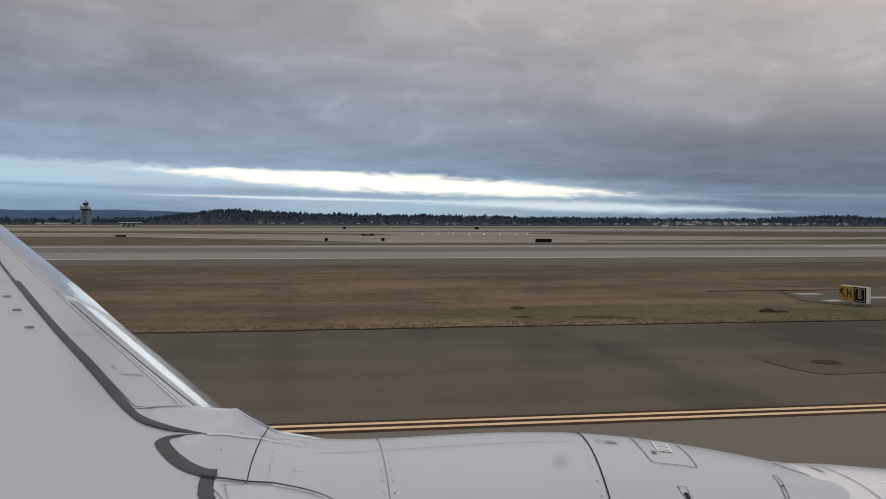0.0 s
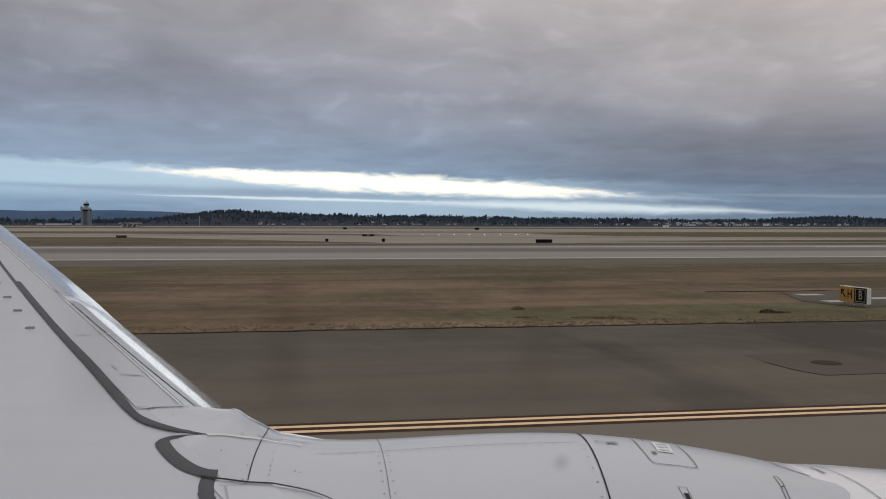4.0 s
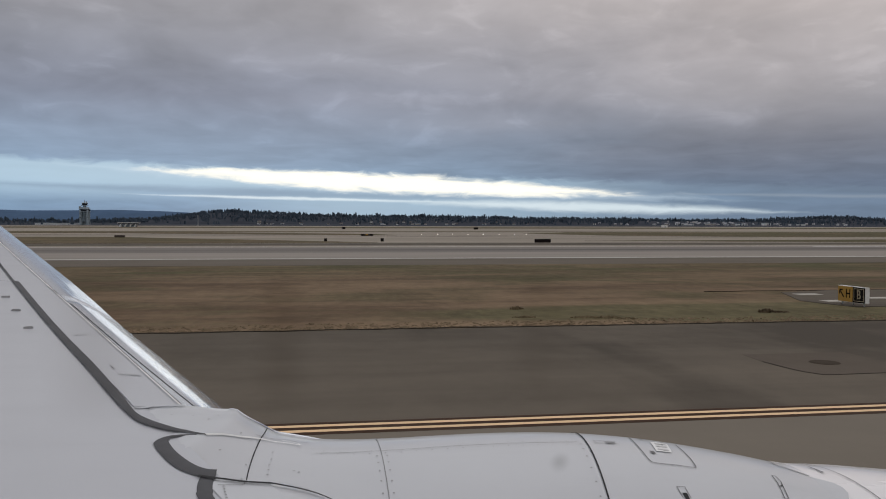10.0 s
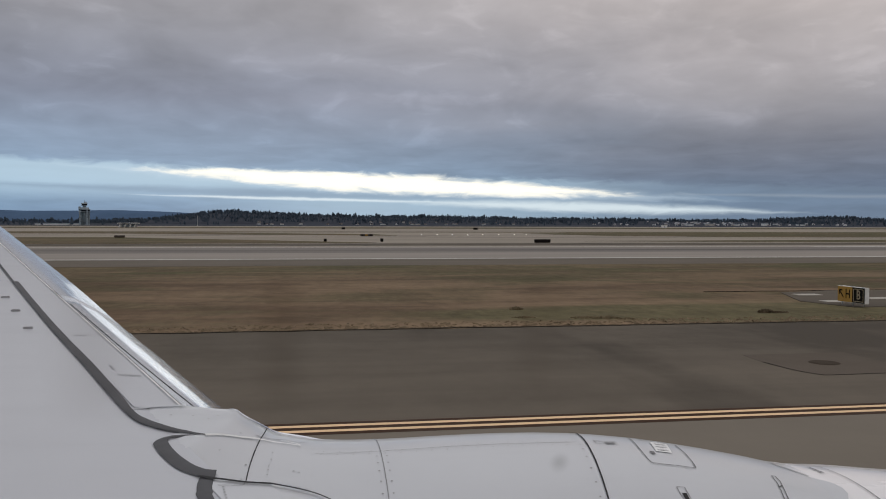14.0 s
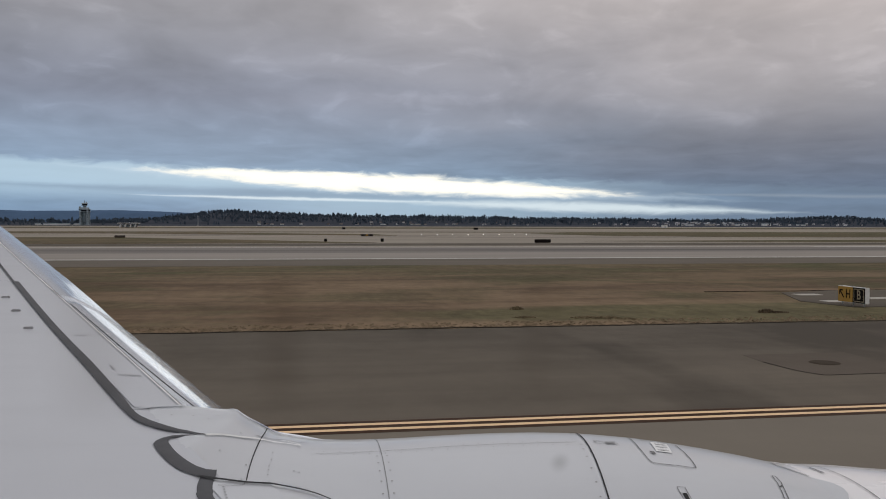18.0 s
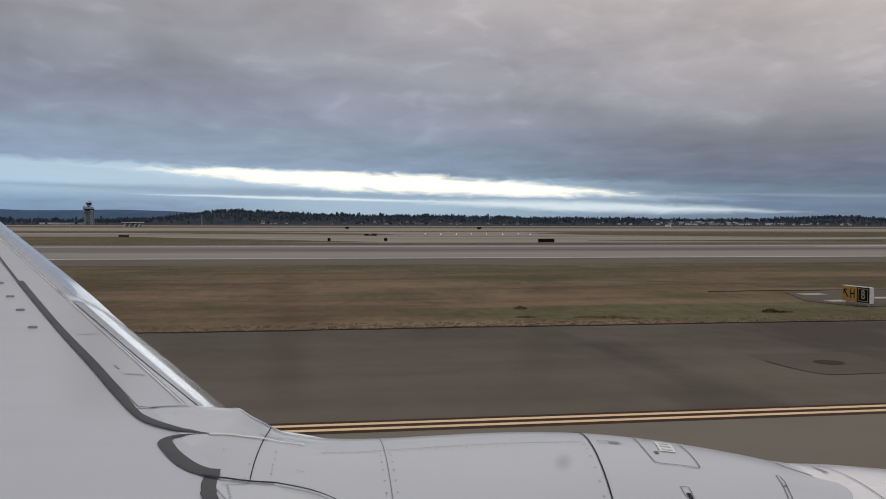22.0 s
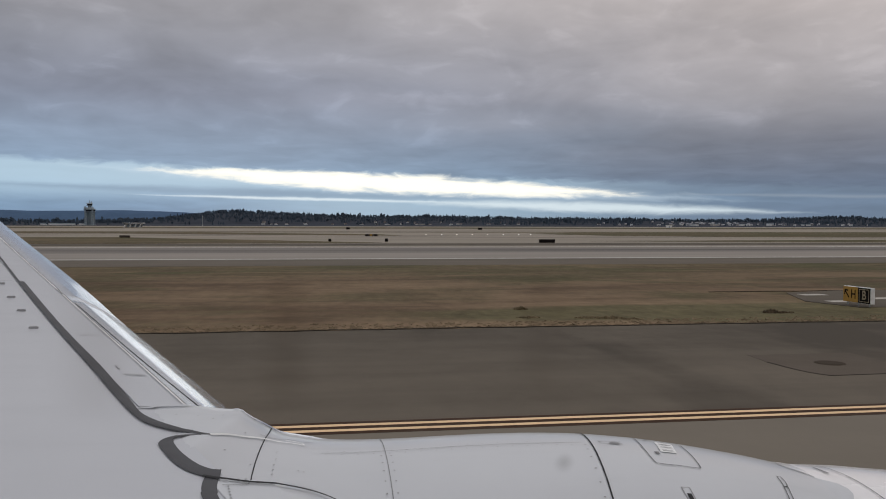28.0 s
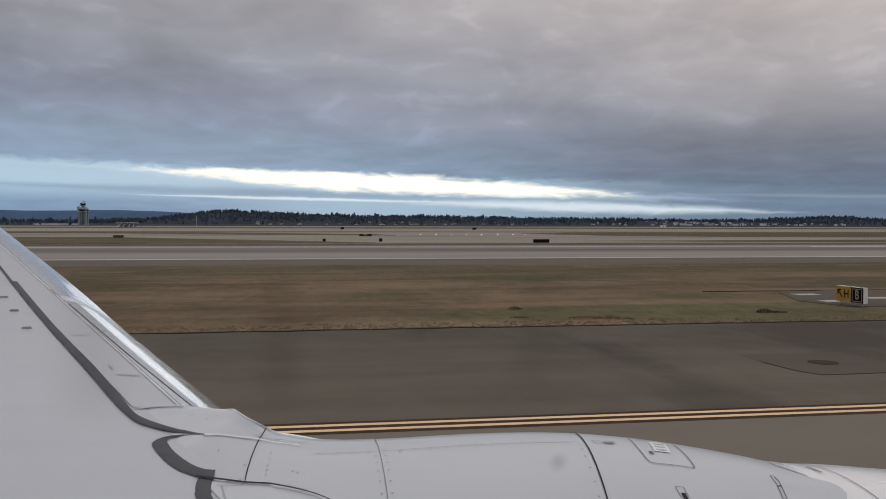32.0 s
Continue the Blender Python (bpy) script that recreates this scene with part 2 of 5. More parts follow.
def aircraft_paint(name, col, rough=0.32, dirt=0.12):
    """Aircraft enamel: faint streaks of grime running aft, small scuffs, light gloss."""
    mat, n, pos, sh = material(name, rough, 0.0, 0.5)
    sh.inputs["Coat Roughness"].default_value = 0.1
    sh.inputs["Specular IOR Level"].default_value = 0.35
    a = n.noise(n.stretch(pos, 0.9, 5.5, 5.5), 1.0, 6, 0.62)
    b = n.noise(pos, 1.1, 4, 0.5)
    c = n.noise(pos, 22.0, 4, 0.6)
    f = n.m("ADD", n.step(a, 0.5, 0.8, 0.0, dirt), n.step(b, 0.45, 0.75, 0.0, dirt * 0.8), clamp=True)
    f = n.m("ADD", f, n.step(c, 0.66, 0.8, 0.0, dirt * 0.6), clamp=True)
    off = n.add("ShaderNodeVectorMath", {0: pos, 1: (0.93, 2.978, 3.108)}, operation="SUBTRACT").outputs[0]
    o = n.add("ShaderNodeSeparateXYZ", {0: off})
    lean = n.add("ShaderNodeCombineXYZ", {0: n.m("SUBTRACT", o.outputs[0], n.m("MULTIPLY", o.outputs[1], 0.36)), 1: n.m("MULTIPLY", o.outputs[1], 0.5), 2: o.outputs[2]}).outputs[0]
    d = n.add("ShaderNodeVectorMath", {0: lean}, operation="LENGTH").outputs["Value"]
    f = n.m("ADD", f, n.step(n.m("ADD", d, n.m("MULTIPLY", b, 0.012)), 0.004, 0.055, 0.6, 0.0), clamp=True)
    link(n, n.mix(f, col, tuple(v * 0.55 for v in col)), sh, "Base Color")
    link(n, n.m("ADD", n.m("MULTIPLY", a, 0.25), rough - 0.1), sh, "Roughness")
    return mat


def polished_metal():
    """Bare leading-edge aluminium: brushed along the span, dull where rain has worn it."""
    mat, n, pos, sh = material("bare_aluminium", 0.25, 0.85)
    a = n.noise(n.stretch(pos, 1.2, 0.4, 3.0), 1.0, 4, 0.5)
    b = n.noise(pos, 3.0, 4, 0.5)
    link(n, n.mix(b, (0.62, 0.65, 0.7), (0.82, 0.84, 0.87)), sh, "Base Color")
    link(n, n.m("ADD", n.m("MULTIPLY", a, 0.14), 0.1), sh, "Roughness")
    return mat


M_GRASS = grass_material()
M_CONCRETE = pavement("taxiway_concrete", (0.238, 0.208, 0.17), (0.168, 0.147, 0.12), 0.25, 0.3)
M_ASPHALT = pavement("shoulder_asphalt", (0.165, 0.14, 0.112), (0.083, 0.071, 0.058), 0.4, 0.6, 0.2, 0.4)
M_ASPHALT_OLD = pavement("weathered_asphalt", (0.18, 0.155, 0.128), (0.115, 0.099, 0.081), 0.35, 0.45)
M_SLAB = pavement("drain_slab_concrete", (0.145, 0.12, 0.097), (0.085, 0.071, 0.058), 0.2, 0.5, 0.25)
M_PALE = pavement("pale_concrete", (0.38, 0.335, 0.28), (0.2, 0.175, 0.145), 0.4, 0.25, 0.12, 0.0, 2.4)
M_RUNWAY = runway_material()
M_YELLOW = paint_on_ground("yellow_marking", (0.86, 0.6, 0.36), 0.12)
M_YELLOW_OLD = paint_on_ground("faded_yellow_marking", (0.46, 0.36, 0.17), 0.35)
M_BLACK_MARK = paint_on_ground("black_marking_border", (0.05, 0.024, 0.012), 0.08)
M_WHITE_MARK = paint_on_ground("white_marking", (0.62, 0.61, 0.58), 0.35)
M_RED_MARK = paint_on_ground("red_marking", (0.5, 0.045, 0.05), 0.15)
M_TAR = plain("crack_tar", (0.03, 0.025, 0.021), 0.95)
M_SOIL = plain("dark_soil", (0.03, 0.024, 0.018), 0.95, 0, 0.4, 2)
M_STRAW = plain("dry_straw", (0.2, 0.152, 0.1), 0.95, 0, 0.35, 1.2)
M_WEED = plain("dead_weeds", (0.24, 0.19, 0.118), 0.95, 0, 0.4, 4)
M_WEED_DARK = plain("withered_dock", (0.13, 0.098, 0.065), 0.95, 0, 0.4, 4)
M_PAD = plain("pale_pad_concrete", (0.42, 0.39, 0.34), 0.8)
M_IRON = plain("manhole_iron", (0.062, 0.049, 0.037), 0.95)
M_SKIN = aircraft_paint("grey_wing_enamel", (0.525, 0.535, 0.57))
M_COWL = aircraft_paint("grey_cowl_enamel", (0.585, 0.598, 0.625), 0.4, 0.14)
M_WHITE_SKIN = aircraft_paint("white_enamel", (0.86, 0.84, 0.85), 0.25, 0.05)
M_SEAL = plain("dark_grey_seal", (0.062, 0.062, 0.068), 0.6, 0, 0.2, 8)
M_GAP = plain("panel_gap", (0.02, 0.02, 0.022), 0.8)
M_SEAM = plain("panel_seam", (0.17, 0.17, 0.175), 0.7)
M_FINE = plain("fine_panel_line", (0.26, 0.26, 0.265), 0.7)
M_SCUFF = plain("faint_scuff", (0.42, 0.42, 0.435), 0.6, 0, 0.3, 20)
M_RIVET = plain("rivet_grey", (0.34, 0.34, 0.345), 0.5, 0.3)
M_BAR = plain("pale_grey_print", (0.6, 0.6, 0.6), 0.6)
M_PLACARD = plain("placard_white", (0.85, 0.85, 0.84), 0.5)
M_METAL = polished_metal()
M_GLASS = plain("dark_glass", (0.02, 0.024, 0.03), 0.1)
M_SIGN_BLACK = plain("sign_black", (0.014, 0.012, 0.011), 0.9)
M_SIGN_DIM = plain("weathered_sign_brown", (0.07, 0.058, 0.05), 0.9, 0, 0.4, 1.5)
M_SIGN_CREAM = plain("sign_cream", (0.34, 0.27, 0.17), 0.5, 0, 0.15, 2)
M_SIGN_YELLOW = plain("sign_yellow", (0.42, 0.225, 0.03), 0.5, 0, 0.15, 2)
M_SIGN_RED = plain("sign_red", (0.42, 0.02, 0.035), 0.5, 0, 0.1, 2)
M_SIGN_WHITE = plain("sign_white", (0.75, 0.73, 0.7), 0.5)
M_STEEL = plain("galvanised_steel", (0.4, 0.4, 0.39), 0.5, 0.6)
M_LAMP_WHITE = plain("white_lamp", (1.0, 0.95, 0.85), 0.4, 0, 0.02, 1, 0, 1.1)
M_LAMP_AMBER = plain("amber_lamp", (1.0, 0.55, 0.12), 0.4, 0, 0.02, 1, 0, 4.0)
# concrete grey, paled and blued to paint in haze on far structures
M_TOWER = plain("hazy_tower_concrete", (0.31, 0.36, 0.39), 0.8)
M_HOUSE = plain("pale_siding", (0.78, 0.77, 0.75), 0.8, 0, 0.2, 0.02)
M_HOUSE_TAN = plain("tan_siding", (0.46, 0.42, 0.38), 0.8, 0, 0.2, 0.02)
M_ROOF = plain("dark_shingle", (0.1, 0.09, 0.09), 0.9)
M_ROOF_PALE = plain("pale_roof", (0.33, 0.33, 0.35), 0.9, 0, 0.3, 0.05)
# blue of the distance haze is put into the ridge's colour
M_RIDGE = plain("haze_blue_ridge", (0.075, 0.125, 0.21), 1.0, 0, 0.12, 0.01)
# undergrowth colour carries a painted blue-grey haze of distance
M_HILL = plain("hazy_undergrowth", (0.045, 0.051, 0.065), 1.0, 0, 0.2, 0.02)


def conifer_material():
    mat, n, pos, sh = material("hazy_conifer_needles", 0.95)
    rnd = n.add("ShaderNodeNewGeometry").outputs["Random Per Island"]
    # both needle tones are blued to paint in the haze over far woods
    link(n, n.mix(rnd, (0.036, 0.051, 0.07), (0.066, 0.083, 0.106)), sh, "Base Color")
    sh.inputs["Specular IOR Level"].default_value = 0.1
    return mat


M_CONIFER = conifer_material()


def smeared_pane():
    """A clear window whose film of grime runs down in a few soft smears."""
    mat = bpy.data.materials.new("smeared_pane")
    mat.use_nodes = True
    n = Nodes(mat.node_tree)
    pos = n.add("ShaderNodeNewGeometry").outputs["Position"]
    x, _, z = n.add("ShaderNodeSeparateXYZ", {0: pos}).outputs
    film = None
    for at, half, deep in ((-0.0014, 0.0019, 0.1), (0.0125, 0.002, 0.07), (-0.0105, 0.0026, 0.09)):
        run = n.step(n.m("ABSOLUTE", n.m("SUBTRACT", x, at)), 0.0, half, deep, 0.0)
        film = run if film is None else n.m("ADD", film, run)
    blotch = n.noise(n.stretch(pos, 420, 420, 160), 1.0, 3, 0.5)
    film = n.m("MULTIPLY", n.m("MULTIPLY", film, n.step(z, 3.9955, 3.9985, 1.0, 0.0)), n.m("MULTIPLY", n.m("ADD", blotch, 0.4), n.step(z, 3.9892, 3.992)))
    tint = n.mix(film, (1.0, 1.0, 1.0), (0.3, 0.24, 0.2))
    n.add("ShaderNodeOutputMaterial", {0: n.add("ShaderNodeBsdfTransparent", {0: tint}).outputs[0]})
    return mat


M_PANE = smeared_pane()


# ---- builders ----
def part(name, bm, mat, parent=None, label="", smooth=False):
    """Links a bmesh as one mesh object under a thing or a part."""
    me = bpy.data.meshes.new(name)
    bm.normal_update()
    bm.to_mesh(me)
    bm.free()
    me.materials.append(mat)
    if smooth:
        for p in me.polygons:
            p.use_smooth = True
    ob = new(name, me)
    if parent is not None:
        ob.parent = parent
    if label:
        tagged(ob, label)
    return ob


def thing(name, m, label, category, group="", kind=""):
    ob = new(name)
    ob.matrix_world = m
    return tagged(ob, label, category, group, kind)


def box(bm, x0, y0, z0, x1, y1, z1, bevel=0.0):
    r = bmesh.ops.create_cube(bm, size=1.0)
    bmesh.ops.scale(bm, vec=(x1 - x0, y1 - y0, z1 - z0), verts=r["verts"])
    bmesh.ops.translate(bm, vec=((x0 + x1) / 2, (y0 + y1) / 2, (z0 + z1) / 2), verts=r["verts"])
    if bevel:
        edges = list({e for v in r["verts"] for e in v.link_edges})
        bmesh.ops.bevel(bm, geom=edges, offset=bevel, segments=2, affect="EDGES")
    return bm


def boxed(*a):
    return box(bmesh.new(), *a)


def rod(bm, a, b, r0, r1=None, n=8):
    """A tapered rod from a to b."""
    a, b = Vector(a), Vector(b)
    d = b - a
    m = Matrix.Translation((a + b) / 2) @ d.to_track_quat("Z", "Y").to_matrix().to_4x4()
    bmesh.ops.create_cone(bm, cap_ends=True, segments=n, radius1=r0, radius2=r0 if r1 is None else r1, depth=d.length, matrix=m)
    return bm


def slab(name, outline, z0, z1, mat, parent=None, label="", category="", kind=""):
    """A flat plate with that outline in plan."""
    bm = bmesh.new()
    low = [bm.verts.new((x, y, z0)) for x, y in outline]
    top = [bm.verts.new((x, y, z1)) for x, y in outline]
    bm.faces.new(top)
    bm.faces.new(low[::-1])
    for i in range(len(top)):
        j = (i + 1) % len(top)
        bm.faces.new((low[i], low[j], top[j], top[i]))
    bmesh.ops.recalc_face_normals(bm, faces=bm.faces)
    ob = part(name, bm, mat, parent, label)
    return tagged(ob, label, category, "", kind)


def span(a, b, n):
    return [a + (b - a) * i / n for i in range(n + 1)]


def smooth_line(pts, per=8):
    """A rounded line through a few points (Catmull-Rom)."""
    p = [Vector(q) for q in pts]
    p = [2 * p[0] - p[1]] + p + [2 * p[-1] - p[-2]]
    out = []
    for i in range(1, len(p) - 2):
        for k in range(per):
            t = k / per
            out.append(0.5 * (2 * p[i] + (p[i + 1] - p[i - 1]) * t + (2 * p[i - 1] - 5 * p[i] + 4 * p[i + 1] - p[i + 2]) * t * t + (3 * p[i] - p[i - 1] - 3 * p[i + 1] + p[i + 2]) * t ** 3))
    return out + [p[-2]]


def ribbon(name, line, width, z, mat, parent, label="", offset=0.0, dash=None, thick=0.003):
    """A painted line of that width along a plan line at height z; dash: (on, off) lengths."""
    bm = bmesh.new()
    line = [Vector((p[0], p[1])) for p in line]
    if dash:
        fine = []
        for a, b in zip(line, line[1:]):
            k = max(1, int((b - a).length / 0.25))
            fine += [a.lerp(b, i / k) for i in range(k)]
        line = fine + [line[-1]]
    prev, run = None, 0.0
    for i, p in enumerate(line):
        d = (line[min(i + 1, len(line) - 1)] - line[max(i - 1, 0)]).normalized()
        nrm = Vector((-d.y, d.x))
        pair = [p + nrm * (offset + s * width / 2) for s in (-1, 1)]
        if i:
            run += (p - line[i - 1]).length
        if prev and (not dash or run % (dash[0] + dash[1]) < dash[0]):
            bm.faces.new([bm.verts.new((q.x, q.y, z)) for q in (prev[0], pair[0], pair[1], prev[1])])
        prev = pair
    bmesh.ops.remove_doubles(bm, verts=bm.verts, dist=1e-4)
    r = bmesh.ops.extrude_face_region(bm, geom=list(bm.faces))
    bmesh.ops.translate(bm, vec=(0, 0, thick), verts=[v for v in r["geom"] if isinstance(v, bmesh.types.BMVert)])
    bmesh.ops.recalc_face_normals(bm, faces=bm.faces)
    return part(name, bm, mat, parent, label)


def writing(name, text, size, mat, parent, m, depth=0.004, squeeze=1.0):
    """Letters of Blender's own font, turned into a mesh."""
    cu = bpy.data.curves.new("letters", "FONT")
    cu.body, cu.size, cu.extrude, cu.align_x, cu.align_y = text, size, depth, "CENTER", "CENTER"
    cu.offset = 0.012 * size
    tmp = new("letters", cu)
    me = bpy.data.meshes.new_from_object(tmp.evaluated_get(bpy.context.evaluated_depsgraph_get()))
    bpy.data.objects.remove(tmp)
    me.name = name
    me.materials.clear()
    me.materials.append(mat)
    ob = new(name, me)
    ob.parent = parent
    ob.matrix_local = m @ Matrix.Diagonal((squeeze, 1, 1, 1))
    return ob


# ---- ground and pavements ----
def ground_sheet():
    bm = bmesh.new()
    bmesh.ops.create_grid(bm, x_segments=24, y_segments=24, size=4900)
    tagged(part("ground", bm, M_GRASS), "tan and olive winter grass field of an airport", "grass", "", "structure")


ground_sheet()
XA, XB = -420.0, 560.0


def strip(name, y0, y1, z, mat, label, x0=XA, x1=XB):
    return slab(name, [(x0, y0), (x1, y0), (x1, y1), (x0, y1)], -0.05, z, mat, None, label, "pavement", "structure")


taxiway = strip("taxiway", -26.0, 16.62, 0.012, M_CONCRETE, "brown-grey concrete taxiway under the airliner")
shoulder = strip("taxiway_shoulder", 16.624, 31.0, 0.008, M_ASPHALT, "dark patched asphalt taxiway shoulder beside dry grass")
runway = strip("runway", 92.0, 139.0, 0.012, M_RUNWAY, "pale concrete runway with dark tyre rubber along its middle", -900, 1300)
strip("runway_shoulder", 78.5, 91.996, 0.008, M_ASPHALT_OLD, "weathered grey asphalt runway shoulder", -900, 1300)
strip("runway_far_shoulder", 139.004, 146.0, 0.008, M_PALE, "pale dusty concrete runway shoulder", -900, 1300)
strip("dark_service_strip", 146.004, 163.0, 0.008, M_ASPHALT, "dark asphalt strip beyond the runway", -900, 1300)
apron = strip("crossing_taxiway", 163.004, 352.0, 0.008, M_PALE, "wide pale concrete taxiway between two runways", -900, 1300)
strip("middle_runway", 386.0, 590.0, 0.008, M_PALE, "distant pale concrete runway", -1500, 2000)
strip("far_runway", 770.0, 965.0, 0.008, M_PALE, "third far runway seen as a pale line", -2200, 3000)
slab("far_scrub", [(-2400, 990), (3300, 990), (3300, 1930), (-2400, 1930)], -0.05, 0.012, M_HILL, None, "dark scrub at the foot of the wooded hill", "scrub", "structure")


def island(outline, label):
    slab("grass_island", outline, -0.02, 0.06, M_GRASS, None, label, "grass", "structure")


island([(-900, 163.2), (-33, 163.2), (14, 168), (-14, 196), (-51, 232), (-900, 236)], "olive grass island between runway and taxiway")
island([(-900, 312), (-69, 312), (28, 262), (24, 292), (-40, 345), (-900, 348)], "olive grass strip beside the far taxiway")
island([(82, 312), (96, 262), (140, 232), (1300, 216), (1300, 346), (110, 344)], "wide olive grass island beyond the runway")
island([(62, 181), (100, 172), (140, 163.5), (1300, 163.5), (1300, 200), (160, 196), (110, 188)], "narrow dark grass strip beyond the runway")
for dx, dy in ((0, 0), (95, 6)):
    ribbon("patch_repair", [(-150 + dx, 300 - dy), (60 + dx, 236 - dy), (200 + dx, 206 - dy)], 5.0, 0.009, M_ASPHALT_OLD, apron, thick=0.002)

# ---- crossing to the near runway ----
slab("crossing_asphalt", [(32, 31.004), (40, 38), (53, 44), (72, 54.5), (85, 60), (95, 69), (98, 78.496), (156, 78.496), (151, 40), (143.4, 33), (143, 31.004)],
     -0.05, 0.0085, M_ASPHALT_OLD, None, "weathered asphalt edge of the crossing taxiway", "pavement", "structure")
slab("crossing_concrete", [(46, 17.004), (50, 26.4), (57.8, 31.1), (69, 36.6), (84, 46), (104, 60), (112, 78.49), (142, 78.49), (137, 50), (136, 17.004)],
     -0.05, 0.0125, M_CONCRETE, None, "brown-grey concrete taxiway leading to the runway", "pavement", "structure")
slab("sign_pad", [(26.0, 36.3), (25.2, 39.5), (27.2, 44.6), (31, 45.6), (40, 45.5), (40, 36.2)], -0.05, 0.03, M_ASPHALT, None, "dark asphalt pad in the grass under a sign", "pavement", "structure")
slab("sign_pad", [(181, 38.2), (178, 45.5), (206, 46.5), (206, 38.2)], -0.05, 0.03, M_ASPHALT, None, "dark asphalt pad with pale covers in the grass", "pavement", "structure")
ribbon("pad_edge", [(x, 45.7 + 0.25 * noise.noise((x / 3, 1, 0)) + 0.15 * noise.noise((x, 2, 0))) for x in span(23, 44, 40)], 0.14, 0.002, M_SOIL, shoulder, thick=0.03)
for x, y in ((27.8, 42.9), (26.9, 39.0), (30.3, 40.3), (184.6, 43.2), (186.0, 39.6), (188.8, 42.0), (191.4, 39.2)):
    slab("pale_cover", [(x - 0.7, y - 0.4), (x + 0.7, y - 0.4), (x + 0.7, y + 0.4), (x - 0.7, y + 0.4)], 0.02, 0.05, M_PAD, None, "pale concrete cover on an asphalt pad", "cover")

Z1 = 0.017
markings = thing("taxiway_edge_marking", Matrix(), "double yellow edge line with dark borders on concrete", "marking", "", "structure")
for a, b in ((XA, 44.0), (137.0, XB)):
    ribbon("dark_border", [(a, 16.2), (b, 16.2)], 0.96, Z1 - 0.003, M_BLACK_MARK, markings, thick=0.002)
    for y in (16.0, 16.4):
        ribbon("yellow_line", [(a, y), (b, y)], 0.17, Z1, M_YELLOW, markings)
edge = thing("crossing_edge_marking", Matrix(), "faded yellow edge line curving towards the runway", "marking", "", "structure")
west = smooth_line([(44, 16.3), (47.5, 20), (50.1, 26.0), (53.7, 28.4), (57.8, 31.1), (62.8, 33.8), (69, 36.6), (84, 46), (100, 56), (111, 72)])
for off in (-0.16, 0.16):
    ribbon("yellow_line", west, 0.15, Z1, M_YELLOW_OLD, edge, offset=off)
turns = thing("crossing_centre_marking", Matrix(), "broad yellow centre line with dashed sides on black", "marking", "", "structure")
for pts in ([(44, 9), (54.3, 16), (59.3, 19.4), (67.6, 23.9), (75.9, 28.2), (84, 32), (93.2, 36.2)],
            [(93, 9), (90.8, 16), (89.6, 21.8), (89.7, 26.6), (90.7, 31.3), (93.2, 35.2), (96.6, 38.8)]):
    line = smooth_line(pts)
    ribbon("black_band", line, 1.15, Z1 - 0.003, M_BLACK_MARK, turns, thick=0.002)
    ribbon("yellow_line", line, 0.34, Z1, M_YELLOW, turns)
    for off in (-0.42, 0.42):
        ribbon("yellow_dash", line, 0.16, Z1, M_YELLOW, turns, offset=off, dash=(2.7, 0.9))
far_line = smooth_line([(96.6, 38.8), (101.3, 42.2), (106.9, 45), (112.5, 50.2), (118.1, 57.2), (122.6, 64.4), (126.8, 75), (129.4, 93)])
ribbon("yellow_line", far_line, 0.3, Z1, M_YELLOW_OLD, turns)
hold = thing("hold_line_marking", Matrix(), "yellow and black hold line with dashes across the crossing", "marking", "", "structure")
ribbon("black_band", [(80, 37.4), (136, 37.0)], 1.5, Z1 - 0.003, M_BLACK_MARK, hold, thick=0.001)
for off, dash in ((-0.55, None), (-0.2, None), (0.2, (0.9, 0.9)), (0.55, (0.9, 0.9))):
    ribbon("yellow_line", [(80, 37.4), (136, 37.0)], 0.2, Z1 - 0.001, M_YELLOW_OLD, hold, offset=off, dash=dash)
for x0 in (71.3, 94.7):
    sign = thing("painted_runway_sign", pose(x0 + 4.55, 32.5, Z1), "red painted runway sign with white figures on concrete", "marking", "painted runway signs", "structure")
    part("red_field", boxed(-4.55, -2.1, -0.002, 4.55, 2.1, 0.001), M_RED_MARK, sign)
    writing("figures", "34R-16L", 3.9, M_WHITE_MARK, sign, pose(0, 0, 0.003), 0.001, 0.62)
for x in (86.7, 89.4, 92.6, 95.6, 98.7, 101.6, 104.4, 107.7, 110.7, 113.8):
    lamp = thing("pavement_light", pose(x, 35.0, 0.0125), "amber in-pavement guard light in the crossing", "light", "amber pavement lights")
    part("housing", rod(bmesh.new(), (0, 0, -0.01), (0, 0, 0.02), 0.16, 0.12, 12), M_STEEL, lamp)
    part("lens", boxed(-0.05, -0.13, 0.005, 0.05, -0.09, 0.035), M_LAMP_AMBER, lamp)

# runway paint
rwy = thing("runway_marking", Matrix(), "white runway edge stripes and touchdown bars", "marking", "", "structure")
for y in (92.9, 138.2):
    ribbon("edge_stripe", [(-900, y), (1300, y)], 0.95, Z1, M_WHITE_MARK, rwy)
for x in (-230, 88, 238):
    for y in (108.5, 111.5, 134.5):
        ribbon("touchdown_bar", [(x, y), (x + 24, y)], 1.5, Z1, M_WHITE_MARK, rwy)


def crack(pts, seed):
    """A tarred crack that wanders."""
    rnd = random.Random(seed)
    line = []
    for a, b in zip(pts, pts[1:]):
        for k in range(12):
            t = k / 12
            line.append((a[0] + (b[0] - a[0]) * t + rnd.uniform(-0.12, 0.12), a[1] + (b[1] - a[1]) * t + rnd.uniform(-0.05, 0.05)))
    ribbon("crack", line, 0.13, 0.0085, M_TAR, shoulder, thick=0.002)


